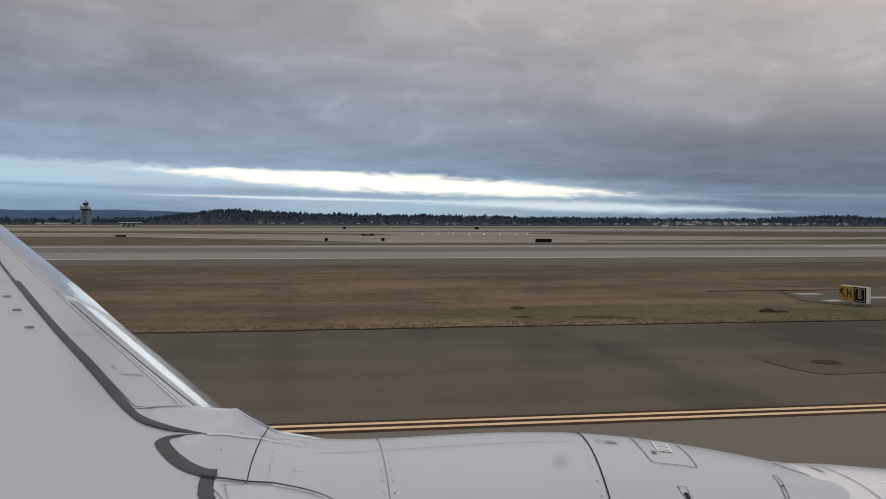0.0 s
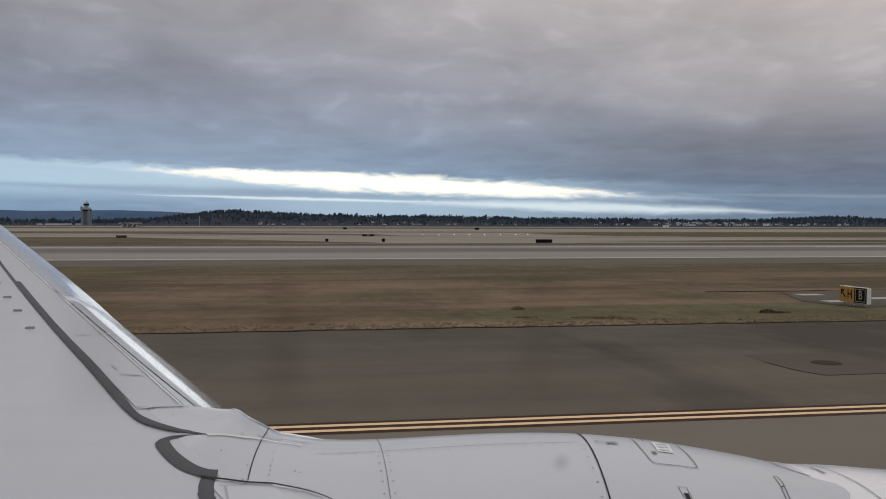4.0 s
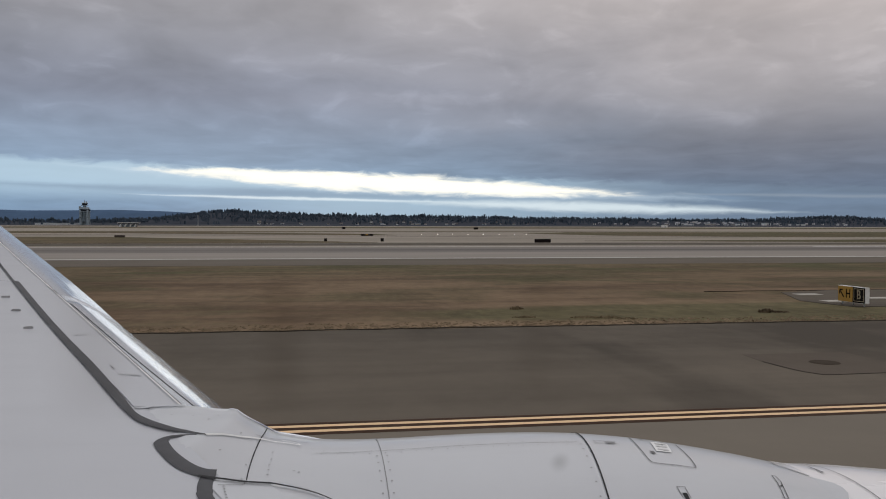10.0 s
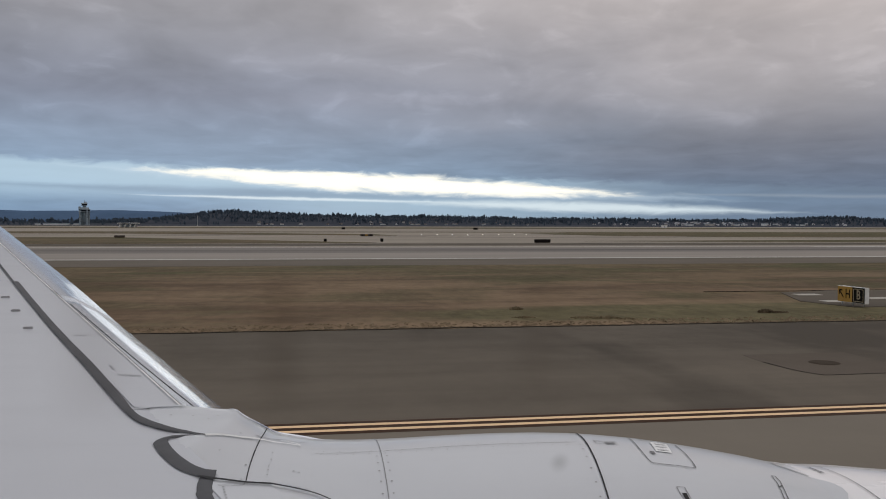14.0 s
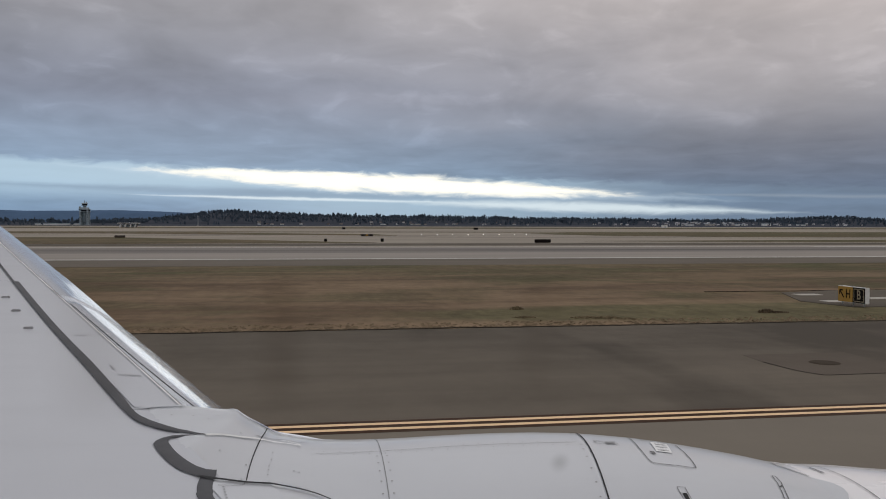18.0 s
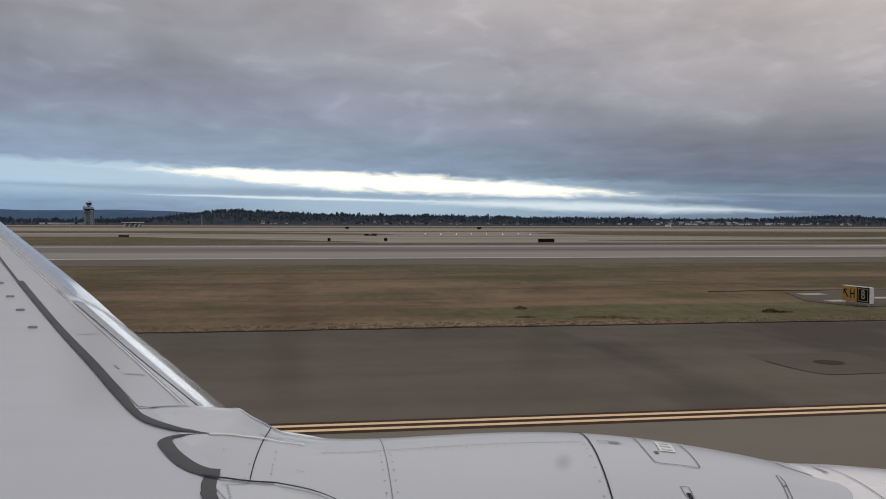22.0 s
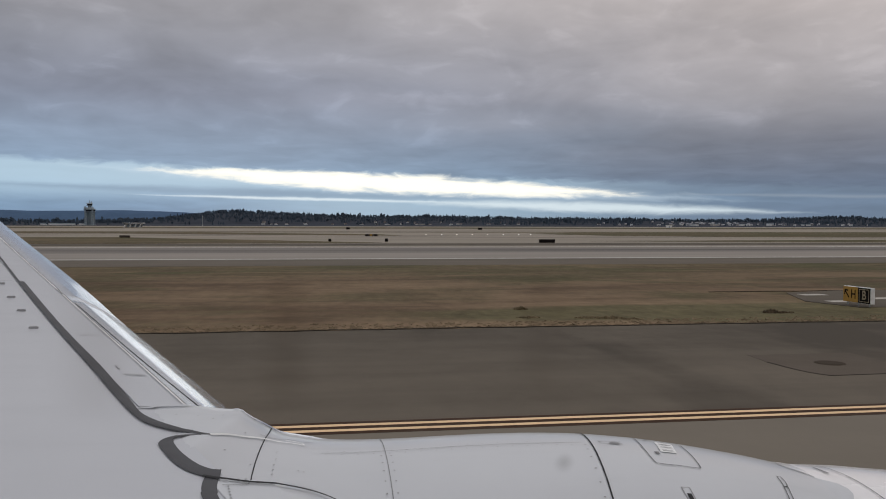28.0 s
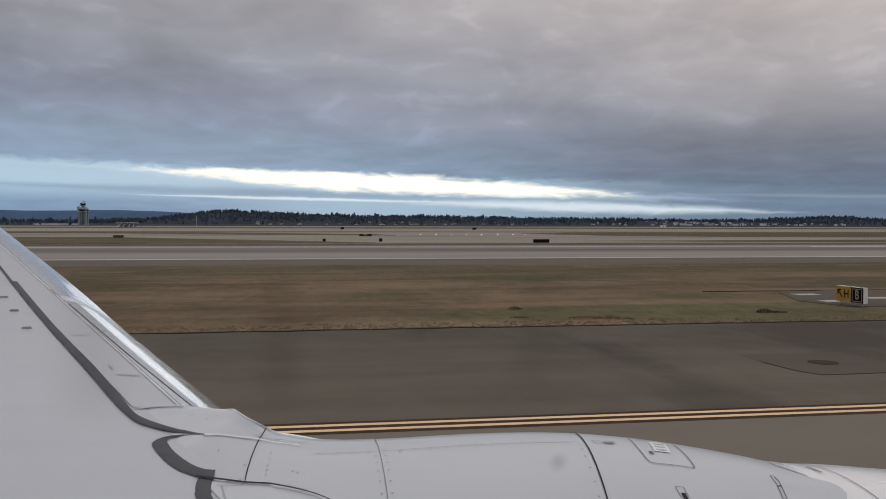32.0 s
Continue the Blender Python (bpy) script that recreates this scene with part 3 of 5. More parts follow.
crack([(-106.9, 31), (-107.1, 17.1)], 1)
for x in (-89.1, -18.6, 156.6):
    slab("pale_cover", [(x - 0.75, 17.3), (x + 0.75, 17.3), (x + 0.75, 18.0), (x - 0.75, 18.0)], -0.02, 0.03, M_PAD, None, "pale concrete cover beside the yellow lines", "cover")
for x, s in ((-61.9, 3), (12.9, 4), (143.3, 5)):
    outline = [(x + 0.55, 20.1), (x + 0.9, 20.0), (x + 3.6, 20.1), (x + 3.6, 23.5), (x + 0.2, 23.5), (x + 0.1, 22.2), (x + 0.25, 20.8)]
    patch = slab("drain_slab", outline, -0.02, 0.013, M_SLAB, None, "round-cornered concrete drain slab in the asphalt shoulder", "slab", "structure")
    for q in (outline[5:] + outline[:3],):
        ribbon("tar_joint", smooth_line(q, 4), 0.06, 0.013, M_TAR, patch, thick=0.002)
    hole = thing("manhole", pose(x + 1.8, 21.8, 0.014), "round iron manhole cover in a concrete slab", "manhole", "shoulder manholes")
    part("rim", rod(bmesh.new(), (0, 0, -0.01), (0, 0, 0.006), 0.44, 0.42, 24), M_IRON, hole)
    part("lid", rod(bmesh.new(), (0, 0, 0.0), (0, 0, 0.012), 0.36, 0.35, 24), M_IRON, hole)


# ---- signs and lights of the field ----
def cabinet_sign(m, width, panels, label):
    """A lit airfield sign on short legs; panels: text, field, ink, share of the width, border."""
    s = thing("taxiway_sign", m, label, "sign", "airfield signs")
    part("cabinet", boxed(-width / 2, 0.0, 0.14, width / 2, 0.24, 0.92, 0.012), M_SIGN_WHITE, s, "white metal cabinet")
    x = -width / 2 + 0.02
    room = width - 0.04
    for text, field, ink, share, frame_col in panels:
        w = room * share
        f = part("face", boxed(x + 0.004, -0.012, 0.16, x + w - 0.004, -0.002, 0.9), field, s)
        if frame_col:
            for a in ((x + 0.08, 0.22, x + w - 0.08, 0.25), (x + 0.08, 0.81, x + w - 0.08, 0.84), (x + 0.08, 0.25, x + 0.11, 0.81), (x + w - 0.11, 0.25, x + w - 0.08, 0.81)):
                part("border", boxed(a[0], -0.017, a[1], a[2], -0.0125, a[3]), frame_col, f)
        cx = x + w / 2
        if text[0] == "<" or text[-1] == ">":
            left = text[0] == "<"
            ax = x + w * (0.27 if left else 0.75)
            tip = (ax - 0.16, 0.72) if left else (ax + 0.2, 0.53)
            tail = (ax + 0.14, 0.36) if left else (ax - 0.2, 0.53)
            barbs = ((ax + 0.06, 0.72), (ax - 0.16, 0.5)) if left else ((ax + 0.02, 0.69), (ax + 0.02, 0.37))
            bm = bmesh.new()
            for end in (tail, *barbs):
                rod(bm, (tip[0], -0.014, tip[1]), (end[0], -0.014, end[1]), 0.036, 0.036, 6)
            bmesh.ops.scale(bm, vec=(1, 0.08, 1), space=Matrix.Translation((0, 0.014, 0)), verts=bm.verts)
            part("arrow", bm, ink, f)
            text = text.strip("<>")
            cx = x + w * (0.7 if left else 0.28)
        writing("inscription", text, 0.62, ink, f, pose(cx, -0.014, 0.53, 90, 0, 0), 0.002, 0.8)
        x += w
    k = max(2, int(width / 0.9) + 1)
    for i in range(k):
        lx = -width / 2 + 0.2 + (width - 0.4) * i / (k - 1)
        part("leg", rod(bmesh.new(), (lx, 0.12, 0.0), (lx, 0.12, 0.15), 0.035), M_STEEL, s)
    for i in range(k):
        lx = -width / 2 + 0.2 + (width - 0.4) * i / (k - 1)
        part("roof_clip", boxed(lx - 0.05, 0.02, 0.915, lx + 0.05, 0.1, 0.95), M_STEEL, s)
    return s


cabinet_sign(pose(26.25, 36.9, 0.03, 0, 0, -86), 1.9, [("<H", M_SIGN_YELLOW, M_SIGN_BLACK, 0.55, None), ("B", M_SIGN_BLACK, M_SIGN_CREAM, 0.45, M_SIGN_CREAM)],
             "yellow and black taxiway sign on an asphalt pad")
cabinet_sign(pose(51.05, 38.2, 0.008), 4.5, [("H", M_SIGN_BLACK, M_SIGN_YELLOW, 0.22, M_SIGN_YELLOW), ("34R-16L", M_SIGN_RED, M_SIGN_WHITE, 0.78, None)],
             "long red runway sign with black taxiway panel")
cabinet_sign(pose(139.65, 35.8, 0.008), 3.2, [("34R-16L", M_SIGN_RED, M_SIGN_WHITE, 0.78, None), ("H", M_SIGN_BLACK, M_SIGN_YELLOW, 0.22, M_SIGN_YELLOW)],
             "red runway sign with black panel beside the crossing")
cabinet_sign(pose(150.9, 37.0, 0.0, 0, 0, -58), 1.9, [("B", M_SIGN_BLACK, M_SIGN_YELLOW, 0.4, M_SIGN_YELLOW), ("G>", M_SIGN_YELLOW, M_SIGN_BLACK, 0.6, None)],
             "black and yellow taxiway sign at the grass corner")


def dark_board(x, y, z, w, h, label, mat=M_SIGN_BLACK, cells=0):
    """The dark back of a low airfield sign."""
    s = thing("sign_back", pose(x, y, z), label, "sign", "dark sign backs")
    part("panel", boxed(-w / 2, 0, 0.12, w / 2, 0.25, 0.12 + h, 0.015), mat, s)
    part("base", boxed(-w / 2 + 0.05, 0.05, 0, w / 2 - 0.05, 0.2, 0.121), M_IRON, s)
    for i in range(cells):
        cx = -w / 2 + w * (i + 0.5) / cells
        part("cell", boxed(cx - 0.3 * w / cells, -0.02, 0.2, cx + 0.25 * w / cells, -0.004, 0.04 + h), (M_SIGN_BLACK, M_SIGN_YELLOW, M_SIGN_BLACK)[i % 3], s)


dark_board(47.6, 165, 0.008, 3.4, 0.62, "long low black sign back beside the far taxiway")
for x, y, w, h in ((3.8, 177, 0.62, 0.55), (15.7, 176.5, 0.66, 0.6)):
    dark_board(x, y, 0.008, w, h, "small black sign box beside the taxiway")
dark_board(-47.4, 224, 0.06, 2.6, 0.45, "dull brown double sign on the far grass", M_SIGN_DIM)
dark_board(17.8, 252, 0.008, 3.8, 0.5, "dark patterned sign near the far crossing", M_SIGN_DIM, 3)
dark_board(22.3, 520, 0.0, 2.2, 1.2, "far dark sign on the grass")
dark_board(101.8, 500, 0.0, 2.6, 1.2, "far dark sign on the grass")
dark_board(68.8, 68.8, 0.0, 0.55, 0.95, "black distance marker on the grass")
dark_board(76.0, 69.5, 0.0, 0.55, 0.95, "black distance marker on the grass")
dark_board(195, 80, 0.008, 0.8, 0.9, "black distance marker beside the runway")
for x in (36.1, 41.2, 46.2, 51.2, 56.2, 61.5, 66.6, 70.6):
    lamp = thing("runway_light", pose(x, 264, 0.008), "small white lamp on a short stem", "light", "row of white lamps")
    part("stem", rod(bmesh.new(), (0, 0, 0), (0, 0, 0.25), 0.05), M_STEEL, lamp)
    part("lens", rod(bmesh.new(), (0, 0, 0.25), (0, 0, 0.45), 0.14, 0.1), M_LAMP_WHITE, lamp)
for x, y, h in ((61.6, 36.8, 0.75), (63.3, 36.4, 0.95)):
    lamp = thing("guard_light", pose(x, y, 0.008), "pale guard light on a post beside the crossing", "light", "guard lights")
    part("foot", rod(bmesh.new(), (0, 0, 0), (0, 0, 0.04), 0.2, 0.2, 12), M_STEEL, lamp)
    part("post", rod(bmesh.new(), (0, 0, 0.03), (0, 0, h), 0.05), M_SIGN_WHITE, lamp)
    part("head", boxed(-0.16, -0.1, h - 0.1, 0.16, 0.1, h + 0.12, 0.02), M_SIGN_WHITE if h > 0.8 else M_SIGN_BLACK, lamp)


# ---- far side: ridge, hills, woods, buildings ----
def bumps(x, table):
    return sum(h * math.exp(-((x - c) / w) ** 2) for c, w, h in table)


def hill_line(x):
    """Height of the wooded hill's crest along the far side of the field."""
    return 9 + bumps(x, ((-210, 130, 16), (-30, 210, 10), (330, 260, 8), (800, 300, 3), (1500, 160, 12))) - bumps(x, ((-560, 160, 6),))


def hill():
    bm = bmesh.new()
    rows = []
    for j in range(7):
        y = 1900 + j * 70
        rows.append([bm.verts.new((x, y, -0.5 + hill_line(x) * min(1.0, (j / 4) ** 0.8) + (1.2 * noise.noise((x / 60, y / 60, 0)) if j else 0))) for x in range(-2400, 3400, 40)])
    for a, b in zip(rows, rows[1:]):
        for i in range(len(a) - 1):
            bm.faces.new((a[i], a[i + 1], b[i + 1], b[i]))
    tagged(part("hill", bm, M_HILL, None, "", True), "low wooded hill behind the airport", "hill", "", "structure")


def ridge():
    bm = bmesh.new()
    prev = None
    for x in range(-4200, 900, 60):
        top = min(1.0, (900 - x) / 900) * 38 + bumps(x, ((-1900, 700, 34), (-900, 400, 24))) + 2.5 * noise.noise((x / 190, 3.1, 0))
        now = [bm.verts.new((x, 4350, -1)), bm.verts.new((x, 4450, top * 0.6)), bm.verts.new((x, 4600, top))]
        if prev:
            for i in (0, 1):
                bm.faces.new((prev[i], now[i], now[i + 1], prev[i + 1]))
        prev = now
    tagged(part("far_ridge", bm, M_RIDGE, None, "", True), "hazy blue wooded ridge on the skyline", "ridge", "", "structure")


hill()
ridge()


def conifer(verts, faces, x, y, z, h, r, rnd):
    """Appends a ragged conifer: a thin trunk and drooping tiers."""
    def ring(cx, cy, cz, rr, n, a0):
        s = len(verts)
        for i in range(n):
            a = a0 + 2 * math.pi * i / n
            q = rr * rnd.uniform(0.7, 1.2)
            verts.append((cx + q * math.cos(a), cy + q * math.sin(a), cz + rnd.uniform(-0.05, 0.03) * h))
        return s
    s = ring(x, y, z, r * 0.13, 3, 0)
    verts.append((x, y, z + h * 0.5))
    faces.extend([(s, s + 1, s + 3), (s + 1, s + 2, s + 3), (s + 2, s, s + 3)])
    for lo, hi, q in ((0.1, 0.55, 1.0), (0.35, 0.8, 0.72), (0.62, 1.0, 0.45)):
        s = ring(x, y, z + lo * h, r * q, 6, rnd.random())
        verts.append((x + rnd.uniform(-0.05, 0.05) * r, y, z + hi * h))
        faces.extend((s + i, s + (i + 1) % 6, s + 6) for i in range(6))


def bushy(verts, faces, x, y, z, h, r, rnd):
    """Appends a leafless round-crowned tree as a clump of irregular facets."""
    for _ in range(7):
        cx, cy, cz = x + rnd.uniform(-0.6, 0.6) * r, y + rnd.uniform(-0.6, 0.6) * r, z + h * rnd.uniform(0.35, 0.9)
        s = len(verts)
        for i in range(5):
            a = i * 1.2566 + rnd.random()
            verts.append((cx + 0.5 * r * math.cos(a), cy + 0.5 * r * math.sin(a), cz + rnd.uniform(-0.12, 0.12) * h))
        verts.extend([(cx, cy, cz + 0.2 * h), (cx, cy, cz - 0.2 * h)])
        for i in range(5):
            faces.extend([(s + i, s + (i + 1) % 5, s + 5), (s + (i + 1) % 5, s + i, s + 6)])
    s = len(verts)
    verts.extend([(x - 0.2, y, z), (x + 0.2, y, z), (x, y, z + 0.6 * h)])
    faces.append((s, s + 1, s + 2))


def woods(name, spots, label):
    verts, faces = [], []
    rnd = random.Random(7)
    for x, y, z, h, leafy in spots:
        (bushy if leafy else conifer)(verts, faces, x, y, z, h, h * rnd.uniform(0.22, 0.42), rnd)
    me = bpy.data.meshes.new(name)
    me.from_pydata(verts, [], faces)
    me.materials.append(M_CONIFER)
    tagged(new(name, me), label, "trees", "", "stuff")


rnd = random.Random(21)
spots = []
for _ in range(11000):
    x = rnd.uniform(-1500, 2600)
    j = rnd.choice((1, 2, 2, 3, 4, 4, 4, 4, 5, 6))
    y = 1900 + j * 70 + rnd.uniform(-30, 30)
    k = noise.noise((x / 90, j * 0.7, 2.0))
    if x < -520 and rnd.random() < 0.6 or 840 < x < 1240 and j < 4 and rnd.random() < 0.9:
        continue
    z = hill_line(x) * min(1.0, ((y - 1900) / 280) ** 0.8) - 1.5
    spots.append((x, y, z, max(3.5, rnd.gauss(7.6, 2.0) + 4.0 * k), rnd.random() < (0.6 if x < -420 else 0.22)))
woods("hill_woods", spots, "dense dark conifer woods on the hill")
spots = []
for _ in range(420):
    x = rnd.uniform(-1100, 1900)
    if noise.noise((x / 70, 9.0, 0)) > 0.05:
        spots.append((x, rnd.uniform(1350, 1800), -0.3, rnd.uniform(4, 9), rnd.random() < 0.5))
woods("field_edge_trees", spots, "scattered dark trees along the field's far edge")
for x, y, h in ((-326, 1240, 13), (-333, 1262, 9), (-290, 1262, 7), (-432, 1260, 9), (-425, 1250, 8), (-417, 1262, 10), (-404, 1270, 8), (-395, 1255, 7), (-386, 1262, 7), (-366, 1240, 10)):
    woods("conifer_tree", [(x, y, -0.2, h, False)], "dark solitary conifer at the field's edge")


def house(x, y, z, w, d, h, mat, label, rot):
    s = thing("house", pose(x, y, z, 0, 0, rot), label, "house", "hill houses")
    part("wall", boxed(-w / 2, -d / 2, 0, w / 2, d / 2, h), mat, s)
    bm = bmesh.new()
    e = 0.5
    v = [bm.verts.new(p) for p in ((-w / 2 - e, -d / 2 - e, h), (w / 2 + e, -d / 2 - e, h), (w / 2 + e, d / 2 + e, h), (-w / 2 - e, d / 2 + e, h), (-w / 2 - e, 0, h + d * 0.3), (w / 2 + e, 0, h + d * 0.3))]
    for f in ((0, 1, 5, 4), (2, 3, 4, 5), (0, 4, 3), (1, 2, 5), (3, 2, 1, 0)):
        bm.faces.new([v[i] for i in f])
    part("roof", bm, M_ROOF if x < 700 else M_ROOF_PALE, s)
    for i in range(3):
        wx = (-0.3 + 0.3 * i) * w
        part("window", boxed(wx - 0.6, -d / 2 - 0.05, h * 0.35, wx + 0.6, -d / 2 + 0.02, h * 0.75), M_GLASS, s)


rnd = random.Random(5)
for cx, n, spread in ((-60, 5, 40), (180, 16, 110), (330, 8, 60), (760, 10, 90), (960, 46, 105), (1250, 8, 120)):
    for _ in range(n):
        x, y = cx + rnd.gauss(0, spread), rnd.uniform(1840, 2080 if cx == 960 else 1960)
        z = max(0.0, hill_line(x) * min(1.0, (max(0.0, y - 1900) / 280) ** 0.8) - 1.0) if y > 1900 else 0.0
        house(x, y, z, rnd.uniform(3, 7), 5, rnd.uniform(1.5, 3.2), rnd.choice((M_HOUSE, M_HOUSE, M_HOUSE_TAN)), "pale house among trees on the hill", rnd.uniform(-25, 25))


def long_building(x, y, w, h, mat, label):
    s = thing("airport_building", pose(x, y, 0), label, "building", "far airport buildings")
    part("wall", boxed(-w / 2, 0, 0, w / 2, 18, h), mat, s)
    part("roof", boxed(-w / 2 - 0.6, -0.6, h, w / 2 + 0.6, 18.6, h + 0.6), M_TOWER, s)


for x, y, w, h, mt in ((-362, 1300, 62, 2.0, M_HOUSE), (900, 1860, 16, 3, M_HOUSE), (960, 1875, 14, 4, M_HOUSE_TAN), (1035, 1870, 20, 3.5, M_HOUSE),
                       (1110, 1880, 14, 5, M_HOUSE), (1190, 1860, 14, 3, M_HOUSE), (170, 1860, 14, 1.6, M_HOUSE), (250, 1880, 12, 2, M_HOUSE_TAN)):
    long_building(x, y, w, h, mt, "low pale building at the airport's far edge")


def control_tower(x, y):
    t = thing("control_tower", pose(x, y, 0), "tall grey airport control tower with stacked decks", "tower")
    for sx in (-4.6, 4.6):
        for sy in (-4.6, 4.6):
            part("column", boxed(sx - 1.3, sy - 1.3, 0, sx + 1.3, sy + 1.3, 21), M_TOWER, t)
    part("lift_core", boxed(-1.8, -1.8, 0, 1.8, 1.8, 29), M_TOWER, t)
    for z in (5, 10, 15):
        part("brace_slab", boxed(-5.9, -5.9, z, 5.9, 5.9, z + 1.0), M_TOWER, t)
    for z, r in ((18.5, 8.2), (22.0, 8.6), (27.0, 5.0)):
        part("deck", rod(bmesh.new(), (0, 0, z), (0, 0, z + 0.8), r, r, 12), M_TOWER, t)
    part("lower_cab", rod(bmesh.new(), (0, 0, 19.3), (0, 0, 22.0), 6.6, 7.6, 12), M_GLASS, t)
    part("office_ring", rod(bmesh.new(), (0, 0, 22.8), (0, 0, 25.2), 6.4, 6.2, 12), M_TOWER, t)
    part("equipment_box", boxed(-7.6, -2, 22.8, -5.6, 2, 26.5), M_TOWER, t)
    part("upper_cab", rod(bmesh.new(), (0, 0, 27.8), (0, 0, 30.6), 3.2, 4.2, 12), M_GLASS, t)
    part("cab_roof", rod(bmesh.new(), (0, 0, 30.6), (0, 0, 31.6), 4.6, 3.6, 12), M_TOWER, t)
    part("antenna", rod(bmesh.new(), (0, 0, 31.6), (0, 0, 35.5), 0.6, 0.3), M_TOWER, t)
    part("radar_dome", rod(bmesh.new(), (2.2, 0, 31.4), (2.2, 0, 33.6), 1.2, 0.5), M_TOWER, t)


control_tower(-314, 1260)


def canopy(x, y):
    c = thing("canopy_shed", pose(x, y, 0), "white flat-roofed shelter on slanting legs", "shelter")
    part("roof", boxed(-8, -4, 3.1, 8, 4, 3.6, 0.05), M_SIGN_WHITE, c)
    part("fascia", boxed(-7.4, -3.6, 2.5, 7.6, 3.6, 3.1), M_GLASS, c, "dark band under the roof")
    for lx in (-5.5, -1.5, 2.5, 6):
        part("leg", rod(bmesh.new(), (lx - 1.2, -3, 0), (lx, -3, 2.5), 0.6, 0.45), M_SIGN_WHITE, c)
        part("leg", rod(bmesh.new(), (lx - 1.2, 3, 0), (lx, 3, 2.5), 0.6, 0.45), M_SIGN_WHITE, c)
    part("dark_infill", boxed(-5, -1.0, 0, 5.5, 2.5, 2.0), M_TOWER, c)


canopy(-141, 700)
pole = thing("light_mast", pose(-125, 1000, 0), "thin pale mast on the far field", "mast")
part("shaft", rod(bmesh.new(), (0, 0, 0), (0, 0, 11), 0.45, 0.25), M_STEEL, pole)
part("head", boxed(-0.8, -0.3, 11, 0.8, 0.3, 11.6), M_STEEL, pole)
hut = thing("equipment_hut", pose(356, 793, 0), "small white equipment hut with flat roof", "hut")
part("wall", boxed(-2.6, 0, 0, 2.6, 3, 2.2), M_SIGN_WHITE, hut)
part("roof", boxed(-2.9, -0.3, 2.2, 2.9, 3.3, 2.45), M_SIGN_WHITE, hut)
part("door", boxed(-0.6, -0.05, 0, 0.4, 0.01, 1.9), M_TOWER, hut)

# ---- the airliner ----
plane = thing("airliner", Matrix(), "grey and white airliner on a taxiway beside yellow lines", "aircraft")
SWEEP, DIHEDRAL = 0.5, 0.1342
SLAT_JOINT = 5.16


def ease(v, a, b):
    t = min(1.0, max(0.0, (v - a) / (b - a)))
    return t * t * (3 - 2 * t)


def edge_x(y):
    return -0.402 - SWEEP * (y - 3.6)


def edge_z(y):
    return 3.2235 + DIHEDRAL * (y - 3.6)


def camber(s, chord=6.0):
    """Height of the upper skin above the leading edge, s metres behind it."""
    if s < 0.1:
        u = s / 0.1
        return 0.0774 * (0.56 * math.sqrt(max(0.0, 2 * u - u * u)) + 0.44 * u)
    d = max(0.0, 0.215 - s)
    b = 0.105 - 0.14 * d - 0.87 * d * d + 0.03 * (min(max(s, 0.215), 1.4) - 0.215)
    if s > 1.4:
        t = (s - 1.4) / max(0.2, chord - 1.4)
        b += 0.03 * math.sin(math.pi * t) - 0.3 * t * t
    return b


def belly(s, chord=6.0):
    t = s / chord
    return -0.6 * math.sqrt(max(0.0, t)) * (1 - t) ** 0.8 - 0.16 * min(1, s / 0.5) * (1 - t) - 0.16 * t


def chord_at(y):
    return 6.6 - 0.32 * max(0.0, y)


def top_z(x, y):
    s = edge_x(y) - x
    return edge_z(y) + camber(max(0.0, s), chord_at(y))


def wing_skin(name, ys, ss, mat, label, lift=0.0):
    """A piece of the upper skin between two span and chord limits."""
    bm = bmesh.new()
    rows = [[bm.verts.new((edge_x(y) - s, y, edge_z(y) + camber(s, chord_at(y)) + lift)) for s in ss] for y in ys]
    for a, b in zip(rows, rows[1:]):
        for i in range(len(a) - 1):
            bm.faces.new((a[i], a[i + 1], b[i + 1], b[i]))
    bmesh.ops.recalc_face_normals(bm, faces=bm.faces)
    return part(name, bm, mat, plane, label, True)


wing_skin("wing_panel", span(-0.3, 15.0, 40), [0.34, 0.4, 0.5, 0.7, 0.95, 1.2, 1.4, 1.45], M_SKIN, "light grey painted upper wing skin")
bm = bmesh.new()
rows = []
for y in span(-0.3, 15.0, 30):
    c = chord_at(y)
    ss = [1.45 + (c - 1.45) * i / 8 for i in range(9)]
    ring = [(s, camber(s, c)) for s in ss] + [(s, belly(s, c)) for s in (c * 0.9, c * 0.6, c * 0.35, c * 0.2, c * 0.1, 0.35)]
    rows.append([bm.verts.new((edge_x(y) - s, y, edge_z(y) + b)) for s, b in ring])
for a, b in zip(rows, rows[1:]):
    for i in range(len(a) - 1):
        bm.faces.new((a[i], a[i + 1], b[i + 1], b[i]))
bm.faces.new(rows[-1])
part("wing_box", bm, M_SKIN, plane, "grey rear and lower wing", True)
NOSE = [0.0, 0.004, 0.012, 0.025, 0.045, 0.07, 0.1, 0.14, 0.18, 0.214]
CREASED = [-0.125 + 0.339 * i / 68 for i in range(69)]


def creased_profile():
    """Nose of the polished inboard length: a flat bevel between the top and a deep rounded front."""
    z, out = 0.105, [(0.214, 0.105)]
    for b, a in zip(CREASED[-2::-1], CREASED[:0:-1]):
        m = (a + b) / 2
        slope = 0.08 + 0.12 * ease(0.2 - m, 0.0, 0.03) + 0.29 * ease(0.172 - m, 0.0, 0.05) + 0.17 * ease(0.085 - m, 0.0, 0.06) + 1.2 * ease(-0.095 - m, 0.0, 0.03)
        z -= slope * (a - b)
        out.append((b, z))
    return out[::-1]


CREASED_Z = creased_profile()


